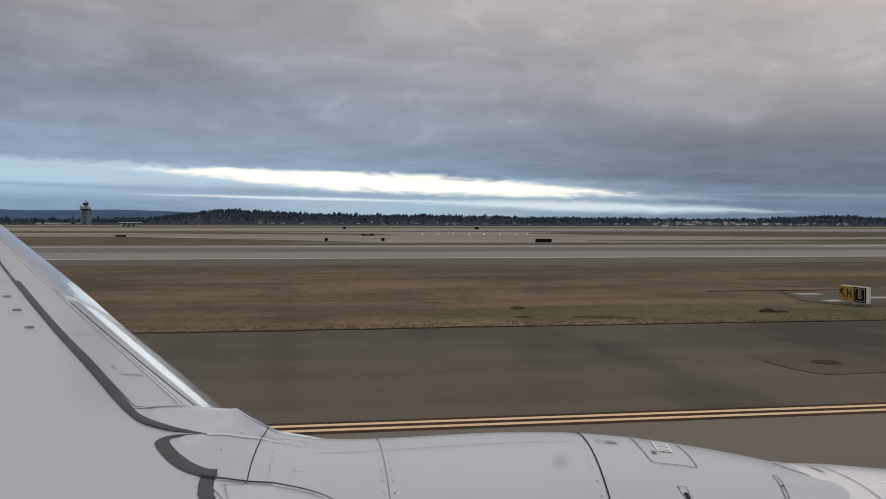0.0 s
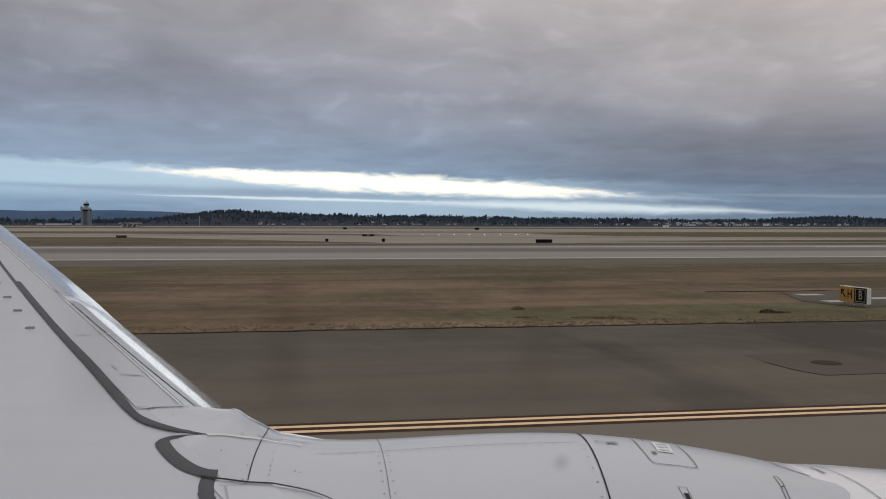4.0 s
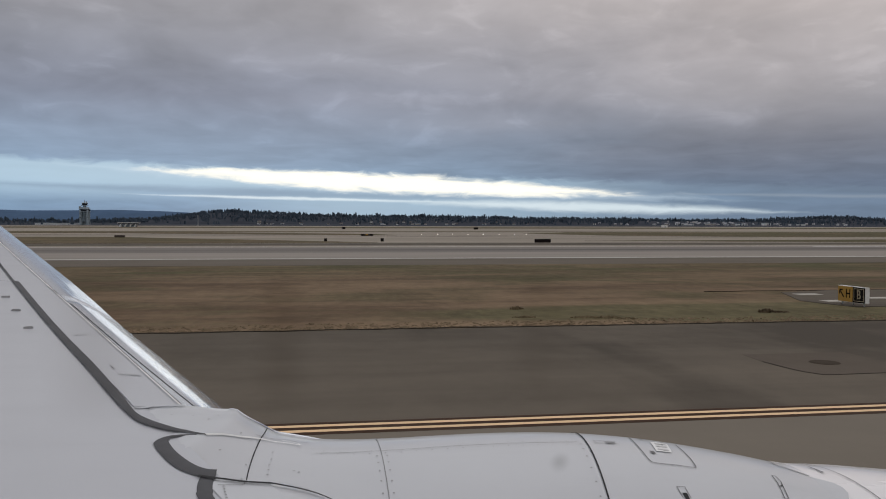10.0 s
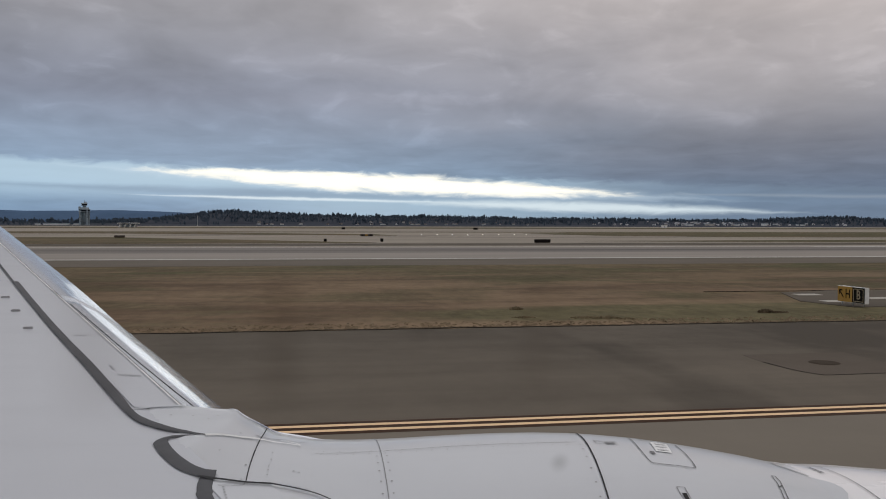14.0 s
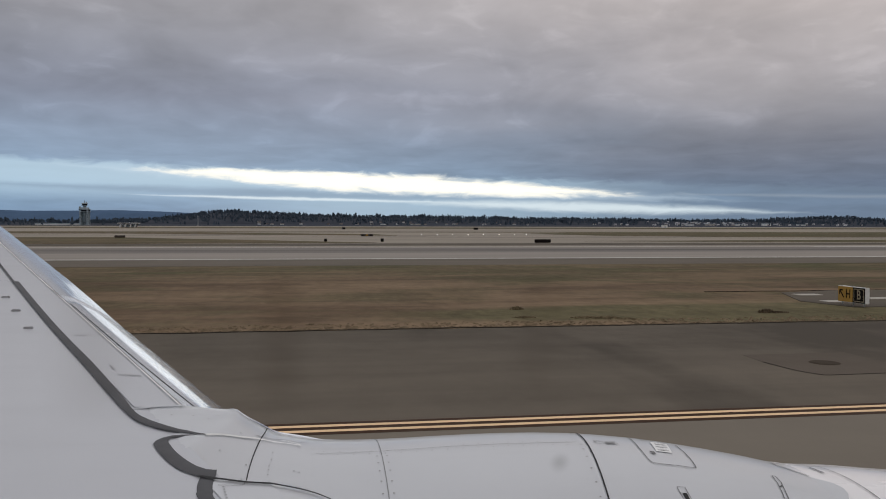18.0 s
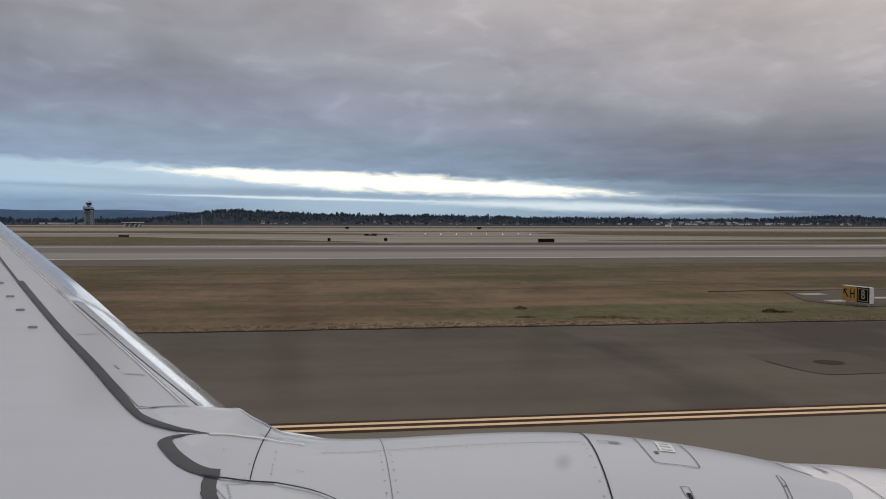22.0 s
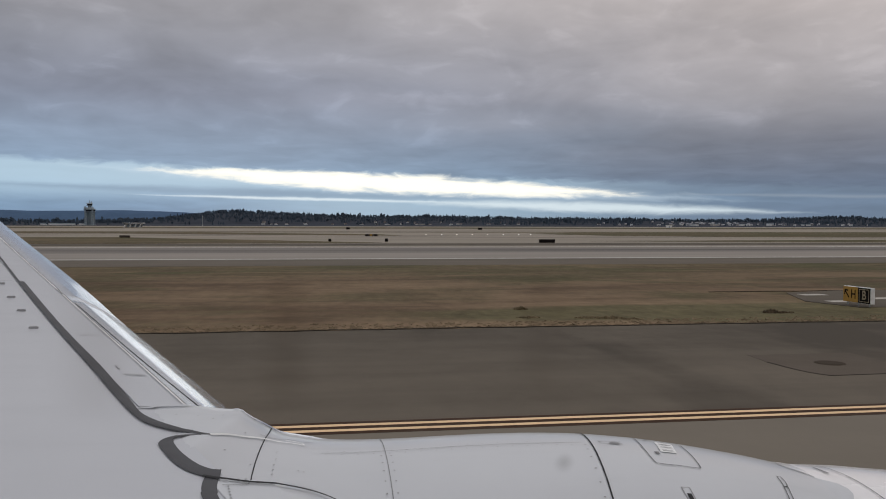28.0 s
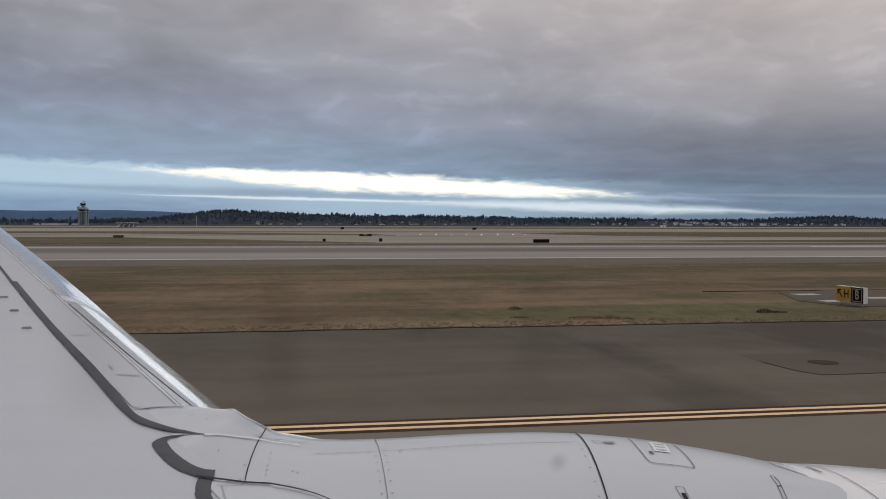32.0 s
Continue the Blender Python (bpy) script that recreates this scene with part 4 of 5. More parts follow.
def creased_z(s):
    for (a, za), (b, zb) in zip(CREASED_Z, CREASED_Z[1:]):
        if a <= s <= b:
            return za + (zb - za) * (s - a) / (b - a)
    return CREASED_Z[-1][1] if s > 0 else CREASED_Z[0][1]


def nose_z(s, y):
    """Height of the rounded nose: creased along the slat, flatter outboard of its joint, blunt inboard of the engine."""
    if y > 3.0:
        return 0.105 - (0.105 - creased_z(s)) * (1.0 - 0.3 * ease(y, SLAT_JOINT - 0.05, SLAT_JOINT + 1.5))
    if s < 0.1:
        u = s / 0.1
        return 0.0733 * (0.467 * math.sqrt(max(0.0, 2 * u - u * u)) + 0.533 * u)
    d = max(0.0, 0.215 - s)
    return 0.105 - 1.15 * (0.14 * d + 0.87 * d * d)


def nose(name, ya, yb, mat, label):
    bm = bmesh.new()
    rows = []
    for y in span(ya, yb, 60):
        if y > 3.0:
            front = span(-0.125 + 0.08 * ease(y, SLAT_JOINT - 0.05, SLAT_JOINT + 1.5), 0.214, 68)
            low, tip = nose_z(front[0], y), front[0]
            prof = [(0.36, -0.3), (0.1, low - 0.13), (tip + 0.095, low - 0.1), (tip + 0.025, low - 0.06), (tip + 0.005, low - 0.025)] + [(s, nose_z(s, y)) for s in front]
        else:
            prof = [(0.36, -0.26), (0.2, -0.2), (0.1, -0.14), (0.015, -0.085), (-0.015, -0.04)] + [(s - 0.025 * (1 - s / 0.214), nose_z(s, y)) for s in NOSE]
        rows.append([bm.verts.new((edge_x(y) - s, y, edge_z(y) + b)) for s, b in prof])
    for a, b in zip(rows, rows[1:]):
        for i in range(len(a) - 1):
            bm.faces.new((a[i], a[i + 1], b[i + 1], b[i]))
    bm.faces.new(rows[0])
    bm.faces.new(rows[-1])
    bmesh.ops.recalc_face_normals(bm, faces=bm.faces)
    return part(name, bm, mat, plane, label, True)


nose("leading_edge", 3.3, SLAT_JOINT - 0.002, M_METAL, "polished bare metal leading edge")
nose("outboard_leading_edge", SLAT_JOINT + 0.002, 15.0, M_METAL, "smooth bare metal outboard leading edge")
nose("inboard_leading_edge", -0.3, 2.62, M_COWL, "painted inboard leading edge")
wing_skin("slat", span(3.3, 15.0, 40), [0.222, 0.26, 0.3, 0.36, 0.4], M_SKIN, "light grey slat panel", 0.004)
wing_skin("inboard_slat", span(-0.3, 2.62, 10), [0.216, 0.26, 0.3, 0.36, 0.4], M_COWL, "", 0.003)


def on_wing(x, y, lift):
    return Vector((x, y, top_z(x, y) + lift))


def wing_strip(name, a, b, lift, mat, label=""):
    """A strip of skin or seal between two plan lines on the wing."""
    A, B = smooth_line(a, 6), smooth_line(b, 6)
    bm = bmesh.new()
    prev = None
    for p, q in zip(A, B):
        wide = (p - q).length > 0.03
        now = [bm.verts.new(on_wing(*(p.lerp(q, t)), lift if 0 < t < 1 or not wide else lift - 0.002)) for t in (0, 0.15, 0.5, 0.85, 1)]
        if prev:
            for i in range(4):
                bm.faces.new((prev[i], prev[i + 1], now[i + 1], now[i]))
        prev = now
    bmesh.ops.recalc_face_normals(bm, faces=bm.faces)
    if sum(f.normal.z for f in bm.faces) < 0:
        bmesh.ops.reverse_faces(bm, faces=bm.faces)
    return part(name, bm, mat, plane, label, True)


def sline(pairs):
    """Plan points from (span, distance behind the leading edge)."""
    return [(edge_x(y) - s, y) for y, s in pairs]


wing_strip("slat_seal", sline([(5.68, 0.417), (4.97, 0.435), (4.375, 0.445)]) + [(-0.969, 3.842), (-0.754, 3.399), (-0.667, 3.231), (-0.596, 3.123), (-0.486, 3.042), (-0.394, 3.005), (-0.345, 2.996)],
           sline([(5.68, 0.376), (5.0, 0.394), (4.4, 0.404)]) + [(-0.931, 3.861), (-0.72, 3.42), (-0.639, 3.243), (-0.58, 3.163), (-0.493, 3.087), (-0.396, 3.021), (-0.345, 2.998)], 0.009, M_SEAL, "dark grey seal strip along the slat")
outer_seal = sline([(15, 0.36), (10, 0.374), (6.9, 0.385), (6.2, 0.4), (5.684, 0.416)])
wing_strip("outer_slat_seal", outer_seal, [(x + 0.014, y) for x, y in outer_seal], 0.008, M_SEAL, "thin dark outboard seal strip")
wing_strip("pylon_seal", [(-0.349, 3.001), (-0.423, 3.005), (-0.469, 2.998), (-0.503, 2.973), (-0.516, 2.942), (-0.513, 2.912), (-0.485, 2.847), (-0.442, 2.766), (-0.399, 2.707), (-0.359, 2.671), (-0.33, 2.653), (-0.283, 2.631)],
           [(-0.345, 2.996), (-0.383, 2.998), (-0.43, 2.992), (-0.466, 2.977), (-0.472, 2.956), (-0.466, 2.931), (-0.44, 2.87), (-0.404, 2.807), (-0.36, 2.746), (-0.322, 2.713), (-0.302, 2.706), (-0.284, 2.703)], 0.006, M_SEAL, "dark grey seal hook round the pylon")
wing_strip("inboard_seal", [(-0.329, 2.656), (-0.332, 2.602), (-0.327, 2.55), (-0.315, 2.493), (-0.2, 2.2), (0.4, 1.0), (0.9, 0.0)],
           [(-0.286, 2.629), (-0.285, 2.58), (-0.279, 2.541), (-0.267, 2.491), (-0.15, 2.2), (0.45, 1.0), (0.95, 0.0)], 0.005, M_SEAL, "dark grey seal strip inboard of the engine")
slat_gap = sline([(15, 0.218), (6.2, 0.218), (5.37, 0.219), (4.2, 0.219), (3.6, 0.219), (3.3, 0.219)])
wing_strip("slat_gap", slat_gap, [(x - 0.004, y) for x, y in slat_gap], 0.008, M_FINE)
slat_lip = [(x - 0.006, y) for x, y in slat_gap]
wing_strip("slat_lip", slat_lip, [(x - 0.008, y) for x, y in slat_lip], 0.009, M_PLACARD)
for y, s in ((5.226, 0.532), (4.884, 0.537), (4.501, 0.547), (5.62, 0.527), (6.1, 0.52)):
    x = edge_x(y) - s
    tab = part("vortex_tab", boxed(-0.022, -0.010, -0.01, 0.022, 0.010, 0.010, 0.003), M_RIVET, plane)
    tab.matrix_local = Matrix.Translation(on_wing(x, y, 0.0)) @ pose(0, 0, 0, 0, 0, 4)
for pts in ([(-1.15, 4.355), (-1.08, 4.36), (-0.99, 4.4)], [(-0.797, 3.702), (-0.75, 3.694), (-0.70, 3.685)], [(-0.86, 3.84), (-0.83, 3.78)]):
    wing_strip("scuff", pts, [(x + 0.005, y + 0.008) for x, y in pts], 0.0075, M_SCUFF)

# nacelle: radius along its length about one axis
AXIS_Y, AXIS_Z = 3.2, 2.138
PROFILE = [(-1.2, 1.0), (-0.6, 1.04), (-0.2, 1.045), (-0.05, 1.012), (0.1, 0.996), (0.3, 0.992), (0.6, 0.998), (0.8, 0.999), (1.0, 0.994), (1.17, 0.983), (1.38, 0.958), (1.62, 0.916), (1.89, 0.86), (2.04, 0.82)]
LIP = [(2.01, 0.816), (2.04, 0.824), (2.12, 0.8165), (2.3, 0.804), (2.63, 0.766), (2.85, 0.72), (2.98, 0.665), (3.02, 0.62), (2.98, 0.58), (2.8, 0.56), (2.2, 0.6)]


def radius(x, table=PROFILE):
    for (a, ra), (b, rb) in zip(table, table[1:]):
        if a <= x <= b:
            t = (x - a) / (b - a)
            return ra + (rb - ra) * t
    return table[-1][1] if x > table[-1][0] else table[0][1]


def smooth_radius(x, table):
    return sum(radius(min(max(x + d, table[0][0]), table[-1][0]), table) * w for d, w in ((-0.08, 0.2), (-0.04, 0.2), (0, 0.2), (0.04, 0.2), (0.08, 0.2)))


def nacelle_point(x, deg, lift=0.0, table=PROFILE):
    r = smooth_radius(x, table) + lift
    return Vector((x, AXIS_Y + r * math.sin(radians(deg)), AXIS_Z + r * math.cos(radians(deg))))


def tube(name, xs, mat, label, table=None, a0=-180, a1=180, n=72, lift=0.0):
    bm = bmesh.new()
    rows = []
    for x in xs:
        if table:
            rows.append([bm.verts.new((x[0], AXIS_Y + x[1] * math.sin(radians(a)), AXIS_Z + x[1] * math.cos(radians(a)))) for a in span(a0, a1, n)])
        else:
            share = max(0.0, (x - 0.2755) / 0.8035 if x < 1.0791 else (2.04 - x) / 0.9606)
            rows.append([bm.verts.new(nacelle_point(x + share * (cowl_joint(a) - 1.079), a, lift)) for a in span(a0, a1, n)])
    for a, b in zip(rows, rows[1:]):
        for i in range(n):
            bm.faces.new((a[i], b[i], b[i + 1], a[i + 1]))
    bmesh.ops.remove_doubles(bm, verts=bm.verts, dist=1e-5)
    bmesh.ops.recalc_face_normals(bm, faces=bm.faces)
    return part(name, bm, mat, plane, label, True)


def cowl_joint(a):
    """Where the joint of fan and inlet cowl lies at an angle round the nacelle."""
    return 1.102 + 0.132 * math.sin(radians(a))


tube("pylon_root", span(-1.2, -0.204, 10), M_COWL, "grey rear engine fairing", None)
tube("thrust_reverser", span(-0.2, 0.2745, 14), M_COWL, "light grey reverser cowl")
fan = tube("fan_cowl", span(0.2755, 1.079, 20), M_COWL, "light grey fan cowl")
inlet = tube("inlet_cowl", span(1.0794, 2.04, 26), M_COWL, "light grey inlet cowl")
lip = tube("inlet_lip", LIP, M_WHITE_SKIN, "white rounded engine inlet", True)


def seam(name, pts, width, mat, parent, lift=0.002):
    """A thin line on the nacelle through points of (x, degrees)."""
    line = [nacelle_point(x, a, lift) for x, a in pts]
    bm = bmesh.new()
    prev = None
    for i, p in enumerate(line):
        d = (line[min(i + 1, len(line) - 1)] - line[max(i - 1, 0)]).normalized()
        out = Vector((0, p.y - AXIS_Y, p.z - AXIS_Z)).normalized()
        side = d.cross(out).normalized() * width / 2
        now = [bm.verts.new(p - side), bm.verts.new(p + side)]
        if prev:
            bm.faces.new((prev[0], prev[1], now[1], now[0]))
        prev = now
    return part(name, bm, mat, parent)


seam("joint", [(0.275, a) for a in span(25, -60, 30)], 0.003, M_FINE, fan)
seam("joint", [(cowl_joint(a), a) for a in span(25, -60, 30)], 0.006, M_GAP, inlet, 0.003)
seam("hinge_line", [(0.03, -4.6), (0.15, -3.8), (0.276, -3.1), (0.55, -2.5), (0.774, -2.4), (1.06, -1.8)], 0.0026, M_FINE, fan)
seam("access_panel", smooth_line([(1.335, 6.4), (1.314, -1), (1.304, -5.25), (1.299, -11.2), (1.318, -12.4), (1.403, -12.6), (1.472, -12.8), (1.485, -11.9), (1.496, -7.4), (1.51, -0.26), (1.522, 3.9)], 5), 0.0042, M_SEAM, inlet, 0.003)
LIVERY = [(40, 2.035), (9, 2.0), (2.55, 1.946), (0.14, 1.958), (-1.74, 1.991), (-5.0, 2.027), (-7.6, 2.065), (-9.95, 2.105), (-12.8, 2.124), (-15.7, 2.12), (-18, 2.1), (-24, 2.05), (-26, 2.041)]


def livery_x(a):
    """The line between grey cowl paint and the white inlet ring."""
    for (p, u), (q, v) in zip(LIVERY, LIVERY[1:]):
        if q <= a <= p:
            return u + (v - u) * (p - a) / (p - q)
    return LIVERY[-1][1]


def livery(name, a0, a1, xa, xb, mat, parent, label, table, lift):
    """A coat of paint round part of the nacelle between two lines given by angle."""
    bm = bmesh.new()
    rows = [[bm.verts.new(nacelle_point(xa(a) + (xb(a) - xa(a)) * i / 6, a, lift, table)) for i in range(7)] for a in span(a0, a1, 60)]
    for p, q in zip(rows, rows[1:]):
        for i in range(6):
            bm.faces.new((p[i], q[i], q[i + 1], p[i + 1]))
    bmesh.ops.recalc_face_normals(bm, faces=bm.faces)
    if sum(f.normal.z for f in bm.faces) < 0:
        bmesh.ops.reverse_faces(bm, faces=bm.faces)
    part(name, bm, mat, parent, label, True)


livery("white_livery", 40, -5.8, livery_x, lambda a: 2.04, M_WHITE_SKIN, inlet, "white paint on the inlet cowl", PROFILE, 0.0012)
livery("grey_livery", -5.9, -26, lambda a: 2.028, livery_x, M_COWL, lip, "grey paint on the inlet ring", LIP[:8], 0.0065)
seam("livery_edge", [(livery_x(a), a) for a in span(3, -5.8, 20)], 0.003, M_FINE, inlet, 0.003)


def patch_on(name, x0, x1, a0, a1, mat, parent, lift=0.003):
    bm = bmesh.new()
    rows = [[bm.verts.new(nacelle_point(x, a, lift)) for a in span(a0, a1, 3)] for x in span(x0, x1, 3)]
    for a, b in zip(rows, rows[1:]):
        for i in range(3):
            bm.faces.new((a[i], b[i], b[i + 1], a[i + 1]))
    return part(name, bm, mat, parent)


livery("placard", 3.6, -5.3, lambda a: 1.391 + 0.004 * a, lambda a: 1.463 + 0.0047 * a, M_PLACARD, inlet, "white placard with grey rows", PROFILE, 0.003)
for i in range(3):
    a0 = -4.4 + 2.6 * i
    livery("placard_bar", a0 + 0.8, a0, lambda a: 1.402 + 0.004 * a, lambda a: 1.452 + 0.0047 * a, M_BAR, inlet, "", PROFILE, 0.005)
patch_on("latch", 1.339, 1.357, -7.2, -5.6, M_SEAM, inlet)
patch_on("latch", 1.38, 1.392, 5.6, 7.4, M_SEAM, inlet)


def slot(x0, x1, a0, a1):
    seam("latch_slot", [(x0, a0), (x1, a0), (x1, a1), (x0, a1), (x0, a0)], 0.004, M_FINE, inlet, 0.003)


slot(1.138, 1.23, -0.3, -2.4)
patch_on("latch", 1.18, 1.222, -2.0, -0.8, M_FINE, inlet)
slot(1.335, 1.367, -21.4, -31)
patch_on("latch", 1.342, 1.36, -23.4, -31, M_GAP, inlet)
seam("latch_slot", [(1.824, -10.9), (1.84, -11), (1.838, -13.6), (1.819, -17.5), (1.801, -21.5), (1.782, -21.7), (1.797, -18.5), (1.814, -14.8), (1.824, -10.9)], 0.004, M_SEAM, inlet, 0.003)
seam("latch_slot", [(1.807, -16.4), (1.827, -15.8)], 0.006, M_GAP, inlet, 0.003)
bm = bmesh.new()
prev = None
for a in span(16, -50, 24):
    now = [bm.verts.new(nacelle_point(2.195 - 0.0026 * a + d, a, 0.004, LIP[:8])) for d in (-0.0025, 0.0025)]
    if prev:
        bm.faces.new((prev[0], prev[1], now[1], now[0]))
    prev = now
part("joint", bm, M_SEAM, lip)
bm = bmesh.new()
bm.faces.new([bm.verts.new(nacelle_point(x, a, 0.004, LIP[:8])) for x, a in ((2.121, 4), (2.131, 4), (2.146, -2.3), (2.134, -2.3))])
part("vent_slot", bm, M_SEAM, lip)


def rivet(x, a, r, parent):
    c = nacelle_point(x, a, 0.002)
    out = Vector((0, c.y - AXIS_Y, c.z - AXIS_Z)).normalized()
    bm = bmesh.new()
    bmesh.ops.create_circle(bm, cap_ends=True, segments=8, radius=r * 0.75, matrix=Matrix.Translation(c) @ out.to_track_quat("Z", "Y").to_matrix().to_4x4())
    part("rivet", bm, M_RIVET, parent)


for a in (-6, -9.5, -13, -17, -21, -25):
    rivet(0.256, a, 0.005, fan)
    rivet(0.294, a, 0.005, fan)
for a in (-3.5, -6.5, -10.5, -15.5, -20.5, -25):
    rivet(cowl_joint(a) - 0.028, a, 0.0055, fan)
for i in range(17):
    x = 0.05 + 0.06 * i
    rivet(x, -5.0 + 1.6 * x if x < 0.55 else -4.1 + 0.6 * (x - 0.55), 0.0042, fan)
    rivet(x + 0.01, -3.2 + 1.6 * x if x < 0.55 else -1.5 + 0.6 * (x - 0.55), 0.0035, fan)


# blend of pylon, wing and nacelle
def fairing_z(x, y):
    """Height of the blend: wing behind, nacelle in front."""
    u = min(1.0, max(0.0, (x + 0.275 + 0.2 * (1 - ease(y, 2.7, 3.2))) / (0.165 + 0.17 * (1 - ease(y, 2.7, 3.2)))))
    t = 0.5 * u * u * (3 - 2 * u) + 0.5 * (1 - (1 - u) ** 3)
    zw = edge_z(y) + 0.113 - 0.02 * ease(y, 3.1, 3.3) * ease(x, -0.5, -0.28) - 0.006 * ease(edge_x(y) - x, 0.33, 0.37)
    r = smooth_radius(x, PROFILE) + 0.003 - 0.006 * ease(x, -0.1, 0.12)
    zn = AXIS_Z + math.sqrt(max(0.0, r * r - (y - AXIS_Y) ** 2))
    return zw + (zn - zw) * t


def fairing():
    bm = bmesh.new()
    rows = []
    for x in span(-0.62, 0.12, 30):
        far = 3.3 + 0.14 * ease(x, -0.25, -0.1)
        row = []
        for y in [2.66 + (far - 2.66) * i / 18 for i in range(19)]:
            row.append(bm.verts.new((x, y, fairing_z(x, y))))
        drop = 1 - ease(x, -0.2, 0.0)
        row.append(bm.verts.new((x, far + 0.012, row[-1].co.z - 0.015)))
        row.append(bm.verts.new((x, far + 0.012, row[-1].co.z - 0.1 - 0.35 * drop)))
        rows.append(row)
    for a, b in zip(rows, rows[1:]):
        for i in range(len(a) - 1):
            bm.faces.new((a[i], b[i], b[i + 1], a[i + 1]))
    bmesh.ops.recalc_face_normals(bm, faces=bm.faces)
    part("pylon_fairing", bm, M_COWL, plane, "grey fairing between wing and engine", True)


fairing()


def skin_line(name, pts, width, mat, height, lift=0.003, parent=plane):
    """A thin line laid over a skin whose height is given by a function of the plan."""
    line = smooth_line(pts, 6) if len(pts) > 2 else [Vector(q) for q in pts]
    bm = bmesh.new()
    prev = None
    for i, p in enumerate(line):
        d = (line[min(i + 1, len(line) - 1)] - line[max(i - 1, 0)]).normalized()
        side = Vector((-d.y, d.x)) * width / 2
        now = [bm.verts.new((q.x, q.y, height(q.x, q.y) + lift)) for q in (p - side, p + side)]
        if prev:
            bm.faces.new((prev[0], now[0], now[1], prev[1]))
        prev = now
    bmesh.ops.recalc_face_normals(bm, faces=bm.faces)
    return part(name, bm, mat, parent)


skin_line("fairing_joint", [(-0.158, 3.4), (-0.163, 3.253), (-0.174, 3.133), (-0.19, 3.0), (-0.2, 2.905), (-0.205, 2.82), (-0.206, 2.67)], 0.0035, M_GAP, fairing_z)
skin_line("fairing_bead", [(-0.352, 2.987), (-0.3, 3.028), (-0.235, 3.075), (-0.185, 3.125), (-0.139, 3.168), (-0.085, 3.182), (-0.026, 3.181)], 0.007, M_PLACARD, fairing_z, 0.006)
skin_line("fairing_bead", [(-0.026, 3.181), (-0.045, 3.203), (-0.1, 3.213)], 0.005, M_PLACARD, fairing_z, 0.006)
skin_line("fairing_seam", [(-0.19, 3.16), (-0.1, 3.236), (-0.04, 3.232), (0.0, 3.244)], 0.003, M_FINE, fairing_z, 0.003)
# added metal tube that makes the sky highlight of the fairing's rounded edge
edge_line = [Vector((x, 3.3 + 0.14 * ease(x, -0.25, -0.1) + 0.004, 0)) for x in span(-0.3, 0.08, 24)]
bm = bmesh.new()
hoops = []
for p in edge_line:
    turn = [math.radians(45 * k) for k in range(8)]
    base = fairing_z(p.x, p.y)
    r = 0.0065 * min(ease(p.x, -0.3, -0.2), 1 - ease(p.x, -0.02, 0.08)) + 0.001
    hoops.append([bm.verts.new((p.x, p.y + r * math.cos(a), base + r * math.sin(a))) for a in turn])
for p, q in zip(hoops, hoops[1:]):
    for k in range(8):
        bm.faces.new((p[k], q[k], q[k - 7], p[k - 7]))
bmesh.ops.recalc_face_normals(bm, faces=bm.faces)
part("fairing_edge_glint", bm, M_METAL, plane, "thin metal tube added for the highlight along the fairing edge", True)


def nose_top(x, y):
    return edge_z(y) + nose_z(edge_x(y) - x, y)


def inner_top(x, y):
    """The skin inboard of the engine, with its nose set a little forward."""
    s = edge_x(y) - x
    return top_z(x, y) if s > 0.214 else edge_z(y) + nose_z(min(0.214, max(0.0, s + 0.025 * (1 - s / 0.214))), y)


skin_line("polish_edge", sline([(3.3, 0.17), (3.7, 0.185), (4.2, 0.196), (5.1, 0.204)]), 0.005, M_GAP, nose_top, 0.001)
skin_line("lip_seam", sline([(3.42, -0.07), (3.9, -0.075), (4.5, -0.08), (5.1, -0.075)]), 0.006, M_GAP, nose_top, 0.002)
skin_line("lip_seam", sline([(3.42, -0.045), (3.9, -0.05), (4.5, -0.055), (5.1, -0.06)]), 0.004, M_FINE, nose_top, 0.002)
for y in (SLAT_JOINT, 6.55, 7.6):
    skin_line("slat_joint", sline([(y + 0.1 * (s - 0.05), s) for s in (0.09, 0.13, 0.17, 0.21)]), 0.004, M_FINE, nose_top, 0.002)
skin_line("skin_joint", sline([(5.69, 0.37), (5.7, 0.42), (5.72, 0.5), (5.76, 0.8)]), 0.004, M_FINE, top_z, 0.003)
skin_line("slat_end_cap", [(-0.68, 3.29), (-0.58, 3.29), (-0.46, 3.29)], 0.014, M_SKIN, fairing_z, 0.006)
skin_line("lower_joint", [(-0.336, 2.649), (-0.281, 2.628), (-0.252, 2.619), (-0.191, 2.598), (-0.131, 2.587), (-0.079, 2.577), (-0.028, 2.573), (0.023, 2.569), (0.066, 2.558), (0.1, 2.55)], 0.012, M_GAP, inner_top, 0.009)
skin_line("glove_joint", [(-0.27, 2.585), (-0.2, 2.583), (-0.19, 2.6)], 0.003, M_FINE, top_z, 0.006)
for x, y in ((-0.126, 3.069), (-0.128, 3.011), (-0.134, 2.967), (-0.135, 2.937), (-0.137, 2.908), (-0.048, 2.954), (-0.03, 2.95), (-0.211, 2.931), (-0.22, 2.85), (-0.3, 2.953), (-0.24, 3.1), (-0.36, 3.15), (-0.33, 3.2), (-0.42, 3.19), (-0.5, 3.2)):
    bm = bmesh.new()
    bmesh.ops.create_circle(bm, cap_ends=True, segments=8, radius=0.0036, matrix=Matrix.Translation((x, y, fairing_z(x, y) + 0.003)))
    part("rivet", bm, M_RIVET, plane)
